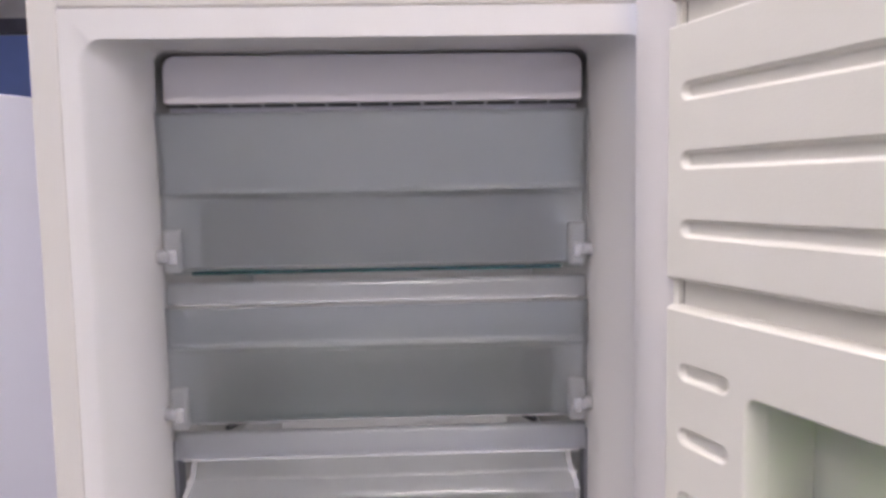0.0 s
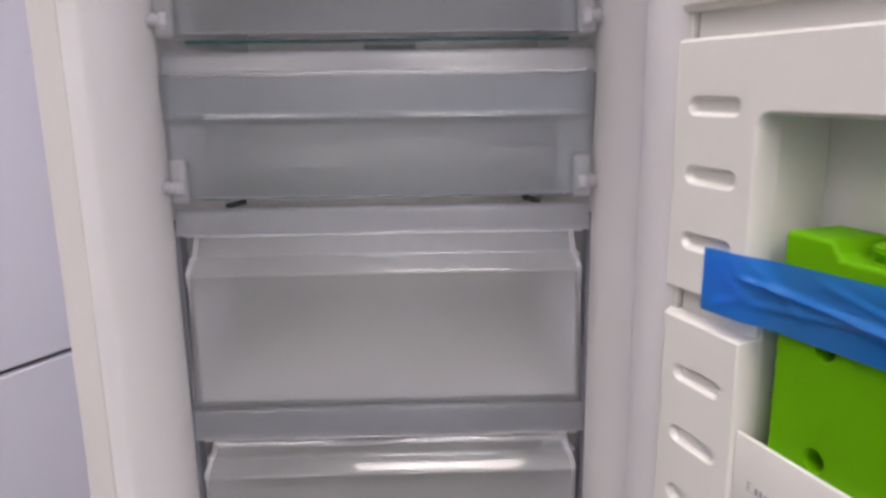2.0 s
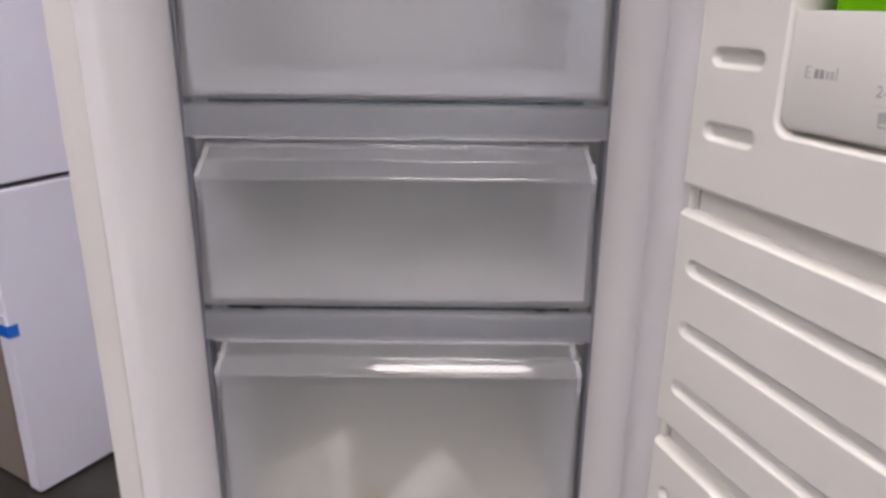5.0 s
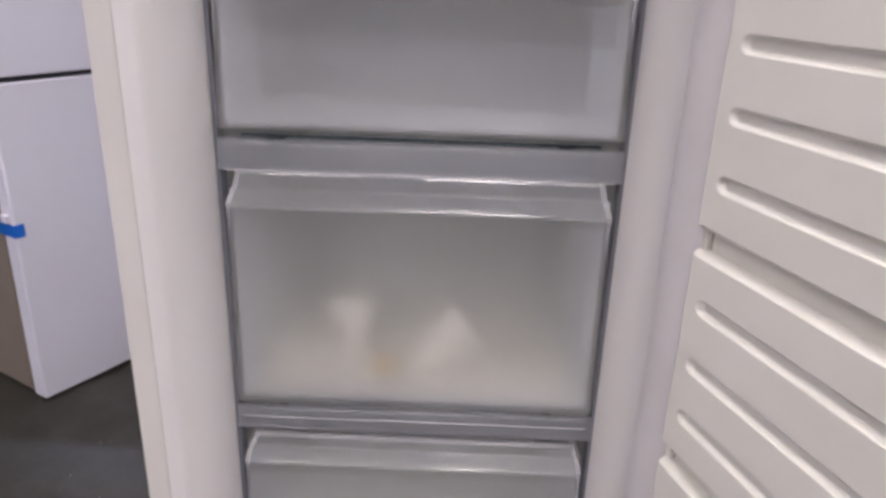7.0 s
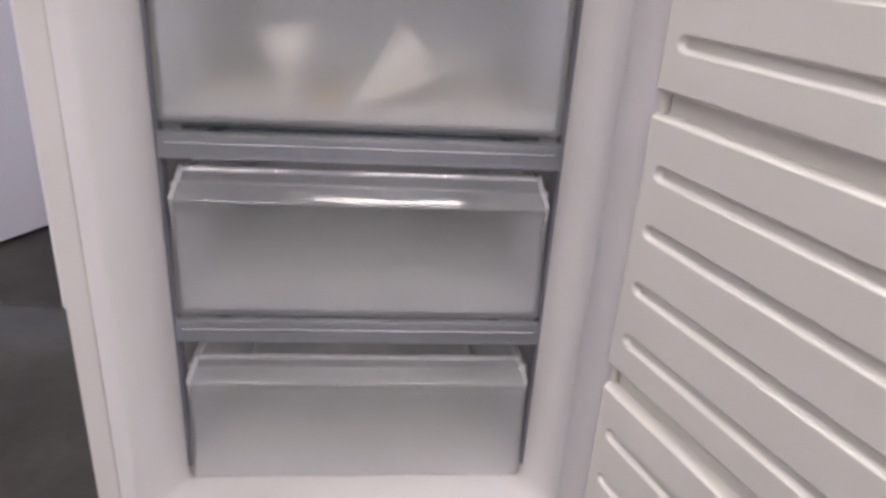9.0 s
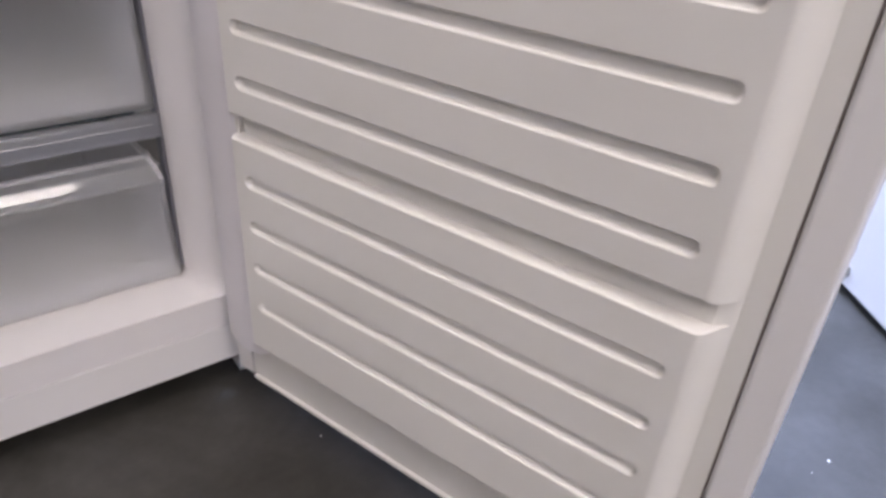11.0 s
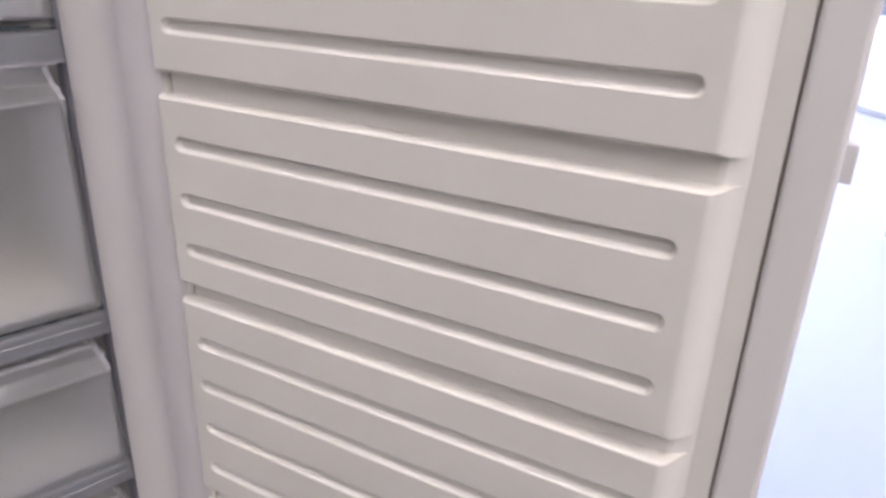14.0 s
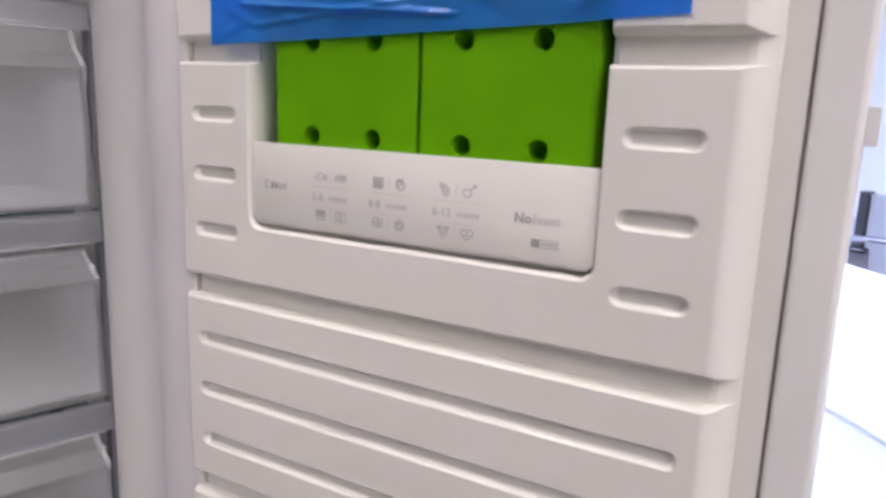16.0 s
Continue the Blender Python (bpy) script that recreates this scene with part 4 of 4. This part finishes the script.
def ice_pack_cut(a, b, label):
    """As ice_pack, with the front face opened where the dimples sink in."""
    top = ice_pack(a, b, label)
    body = next(o for o in top.children if o.name.startswith("body"))
    bm = bmesh.new()
    for s in (b - 0.1032, b - 0.0408):
        for z in (1.3400, 1.2630):
            tube(bm, at_door(s, -0.2050, z), at_door(s, -0.1780, z), 0.0084, 20)
    me = bpy.data.meshes.new("cutter")
    bm.to_mesh(me)
    bm.free()
    cut = new("cutter", me)
    mod = body.modifiers.new("cut", "BOOLEAN")
    mod.operation, mod.object, mod.solver = "DIFFERENCE", cut, "EXACT"
    dg = bpy.context.evaluated_depsgraph_get()
    done = bpy.data.meshes.new_from_object(body.evaluated_get(dg))
    body.modifiers.clear()
    body.data = done
    bpy.data.objects.remove(cut)


pocket_plate()
ice_pack_cut(0.3495, 0.4940, "lime green plastic ice pack standing in the door pocket")
ice_pack_cut(0.4965, 0.6380, "lime green plastic ice pack beside its twin in the pocket")


def masking_tape():
    """A strip stuck on both rims of the pocket, sagging a little against the packs, with long creases."""
    verts, faces, ns, nz = [], [], 170, 40
    for back in (0, 1):
        for j in range(nz + 1):
            for i in range(ns + 1):
                u, v = i / ns, j / nz
                s = 0.282 + (0.696 - 0.282) * u
                z = 1.3375 + 0.0160 * u + 0.0485 * v
                over = min(1.0, max(0.0, (s - 0.322) / 0.022)) * min(1.0, max(0.0, (0.648 - s) / 0.02))
                sag = -0.0050 * over
                def ridge(mid, slope, start, width, lo, hi):
                    fade = min(1.0, max(0.0, (u - lo) / 0.04)) * min(1.0, max(0.0, (hi - u) / 0.08))
                    return fade * math.exp(-((v - mid - slope * (u - start)) / width) ** 2)
                crease = 0.0021 * ridge(0.66, -0.85, 0.10, 0.050, 0.07, 0.62) + 0.0012 * ridge(0.30, 0.55, 0.12, 0.06, 0.10, 0.55)
                crease += 0.0014 * ridge(0.60, -4.2, 0.06, 0.12, 0.03, 0.17) + 0.0012 * ridge(0.85, -4.8, 0.07, 0.13, 0.04, 0.20)
                crease += 0.0013 * ridge(0.95, -5.2, 0.10, 0.10, 0.08, 0.26) + 0.0011 * ridge(0.15, 2.8, 0.03, 0.08, 0.01, 0.15) + 0.0010 * ridge(0.75, -1.9, 0.30, 0.07, 0.24, 0.60)
                crease += 0.0013 * ridge(0.40, 3.6, 0.86, 0.13, 0.78, 0.95) + 0.0010 * noise.noise(Vector((u * 9, v * 1.6 - u * 2, 3.1)))
                verts.append(at_door(s, FACE + 0.0014 + sag + abs(crease) * (1.15 + 0.6 * over) - back * 0.0003, z))
    n = (ns + 1) * (nz + 1)
    for j in range(nz):
        for i in range(ns):
            a = j * (ns + 1) + i
            faces.append((a, a + ns + 1, a + ns + 2, a + 1))
            faces.append((n + a, n + a + 1, n + a + ns + 2, n + a + ns + 1))
    ob = part("masking_tape", (verts, faces), TAPE, None, smooth=True)
    tagged(ob, "strip of creased blue masking tape across the ice packs", "tape")


masking_tape()


# ---- what lies in the deep drawer ----
def leaflet(corners, bulge, seed, label, name="paper_leaflet", mat=None, category="paper"):
    """A creased sheet standing between four corners (x, y, z), bulging towards the front."""
    verts, faces, n = [], [], 14
    p, q, r, t = [Vector(c) for c in corners]
    for back in (0, 1):
        for j in range(n + 1):
            for i in range(n + 1):
                u, v = i / n, j / n
                w = (p * (1 - u) + q * u) * (1 - v) + (t * (1 - u) + r * u) * v
                w.y -= bulge * math.sin(math.pi * u) * (0.4 + 0.6 * v) + 0.010 * noise.noise(Vector((u * 3, v * 3, seed))) - back * 0.0006
                w.z += 0.004 * noise.noise(Vector((u * 4, seed, v * 2))) * v
                verts.append(w)
    k = (n + 1) ** 2
    for j in range(n):
        for i in range(n):
            a = j * (n + 1) + i
            faces.append((a, a + 1, a + n + 2, a + n + 1))
            faces.append((k + a, k + a + n + 1, k + a + n + 2, k + a + 1))
    ob = part(name, (verts, faces), mat or PAPER, None, smooth=True)
    tagged(ob, label, category, "" if mat else "papers in the deep drawer")


leaflet([(-0.100, 0.125, 0.6190), (-0.086, 0.120, 0.6190), (-0.062, 0.135, 0.7020), (-0.130, 0.145, 0.6840)], 0.012, 1.3, "white folded paper leaflet standing in the deep drawer")
leaflet([(-0.018, 0.070, 0.6190), (0.056, 0.085, 0.6340), (0.092, 0.095, 0.6590), (0.040, 0.085, 0.7080)], 0.008, 4.1, "white creased paper leaflet leaning in the deep drawer")
leaflet([(0.050, 0.120, 0.6190), (0.165, 0.125, 0.6190), (0.150, 0.140, 0.6720), (0.075, 0.130, 0.7000)], 0.020, 7.7, "crumpled thin clear bag lying in the deep drawer", "plastic_bag", BAG, "bag")
ob = part("paper_sheet", boxed(((-0.198, 0.016, 0.6164), (0.198, 0.36, 0.6184)), bevel=0.0006), PAPER)
tagged(ob, "white paper sheet lying flat in the deep drawer", "paper", "papers in the deep drawer")
bm = bmesh.new()
box(bm, (-0.058, 0.066, 0.6187), (-0.028, 0.092, 0.630), 0.004)
ob = part("card_tag", bm, BROWN, None, smooth=True)
tagged(ob, "small brown card tag among the papers", "tag")

# ---- the fridge-freezer across the aisle ----
CX, CY = -1.020, 0.887
CM = Matrix.Translation((CX, CY, 0)) @ Matrix(((0.508, -0.8614, 0, 0), (0.8614, 0.508, 0, 0), (0, 0, 1, 0), (0, 0, 0, 1)))


def fridge_freezer():
    """Local axes: x along the doors' front, y into the body, from the corner nearest the aisle."""
    top = thing("fridge_freezer", (CX, CY, 0), "white two-door fridge-freezer, closed, on the dark floor", "fridge")
    # The sides face away from the light; that shade is in the body's colour.
    part("body", boxed(((0.003, 0.062, 0.012), (0.597, 0.62, 1.875)), bevel=0.004, m=CM), SIDE_SHADED, top, "beige grey sides with their shade put into the colour", smooth=True)
    part("lower_door", boxed(((0.0, 0.0, 0.007), (0.60, 0.052, 0.830)), bevel=0.005, m=CM), BLUE_LIT_ENAMEL, top, "white freezer door", smooth=True)
    part("upper_door", boxed(((0.0, 0.0, 0.843), (0.60, 0.052, 1.875)), bevel=0.005, m=CM), BLUE_LIT_ENAMEL, top, "white fridge door", smooth=True)
    part("door_gap", boxed(((0.004, 0.020, 0.8305), (0.596, 0.060, 0.8425)), m=CM), DARK, top, "dark gap between the doors")
    part("gasket", boxed(((0.006, 0.0525, 0.08), (0.594, 0.0615, 1.865)), m=CM), GASKET, top)
    part("plinth", boxed(((0.02, 0.08, 0.0), (0.58, 0.58, 0.0115)), m=CM), BLACK, top, "dark recessed plinth")
    part("handle", boxed(((-0.012, 0.012, 0.50), (-0.001, 0.034, 0.52)), bevel=0.002, m=CM), BLUE_LIT_ENAMEL, top)
    t = part("masking_tape", boxed(((-0.0012, -0.0012, 0.462), (0.024, -0.0004, 0.495)), ((-0.0022, -0.0012, 0.462), (-0.0012, 0.10, 0.495)), m=CM), TAPE)
    tagged(t, "short strip of blue masking tape holding a door shut", "tape")


fridge_freezer()

# ---- the white appliance behind the door, and what shows past it ----
BM = Matrix.Translation((1.227, -0.4255, 0)) @ Matrix(((-0.515, 0.8572, 0, 0), (-0.8572, -0.515, 0, 0), (0, 0, 1, 0), (0, 0, 0, 1)))


def chest_freezer():
    """Local axes: x along the front, y into the body."""
    top = thing("chest_freezer", BM @ Vector((0.15, 0.3, 0)), "glossy white chest freezer standing behind the open door", "freezer")
    part("body", boxed(((-0.78, 0.0, 0.012), (0.75, 0.62, 0.8050)), bevel=0.006, m=BM), ENAMEL, top, smooth=True)
    part("lid", boxed(((-0.78, -0.004, 0.807), (0.75, 0.625, 0.890)), bevel=0.010, m=BM), ENAMEL, top, smooth=True)
    part("seal", boxed(((-0.77, 0.004, 0.8052), (0.74, 0.61, 0.8068)), m=BM), LINER, top)
    part("plinth", boxed(((-0.75, 0.03, 0.0), (0.72, 0.58, 0.0115)), m=BM), BLACK, top)
    part("handle_frame", boxed(((0.150, -0.008, 0.640), (0.230, -0.0005, 0.720)), bevel=0.003, m=BM), LINER, top)
    part("handle_slot", boxed(((0.165, -0.0095, 0.650), (0.215, -0.0082, 0.700)), m=BM), GREYBLUE, top)
    part("bracket", boxed(((-0.012, -0.010, 0.036), (0.002, -0.0005, 0.052)), bevel=0.001, m=BM), STEEL, top)


def display_unit():
    top = thing("display_counter", (3.35, 0.2, 0), "grey shop counter with a dark posted glass screen", "counter")
    part("counter", boxed(((3.0, -1.2, 0.0), (3.6, 1.5, 0.835)), bevel=0.004), GREYBLUE, top)
    part("worktop_seam", boxed(((2.9965, -1.2, 0.826), (2.9995, 0.084, 0.832)), bevel=0.0008), DARK, top, "dark seam under the screen")
    part("screen", boxed(((3.05, -0.7, 0.8365), (3.09, 0.115, 1.000)), bevel=0.003), GREYBLUE, top, "grey glass screen")
    part("post", boxed(((3.03, 0.1155, 0.8365), (3.10, 0.150, 1.010)), bevel=0.003), BLACK, top)
    bm = bmesh.new()
    box(bm, (2.955, 0.078, 0.783), (2.9960, 0.148, 0.800), 0.004)
    box(bm, (2.965, 0.095, 0.800), (2.9960, 0.135, 0.822), 0.004)
    tube(bm, (2.96, 0.085, 0.791), (2.96, 0.135, 0.791), 0.010, 14)
    part("clamp", bm, BLACK, top, "black clamp under the post")
    bm = bmesh.new()
    tube(bm, (2.985, -0.075, 0.735), (2.985, -0.075, 0.765), 0.010, 14)
    tube(bm, (2.985, -0.075, 0.765), (2.985, -0.075, 0.782), 0.016, 14, 0.012)
    part("knob", bm, LINER, top, "small white knob")


chest_freezer()
display_unit()

# ---- crumbs and dust on the floor ----
verts, faces = [], []
rnd = random.Random(4)
for i in range(120):
    x, y = (0.833, -0.631) if i == 0 else (0.753, -0.863) if i == 1 else (rnd.uniform(-1.4, 1.4), rnd.uniform(-1.5, 0.9))
    r = 0.0016 if i < 2 else rnd.uniform(0.0004, 0.0011)
    a = rnd.uniform(0, 3)
    k = len(verts)
    for dx, dy in ((-1.6, -1), (1.6, -0.8), (1.4, 1), (-1.5, 0.9)):
        verts.append((x + r * (dx * math.cos(a) - dy * math.sin(a)), y + r * (dx * math.sin(a) + dy * math.cos(a)), 0.0002))
    verts.append((x, y, r * 1.1))
    faces += [(k, k + 1, k + 4), (k + 1, k + 2, k + 4), (k + 2, k + 3, k + 4), (k + 3, k, k + 4)]
ob = part("crumbs", (verts, faces), PAPER)
tagged(ob, "scattered white crumbs and dust on the floor", "crumbs", kind="stuff")
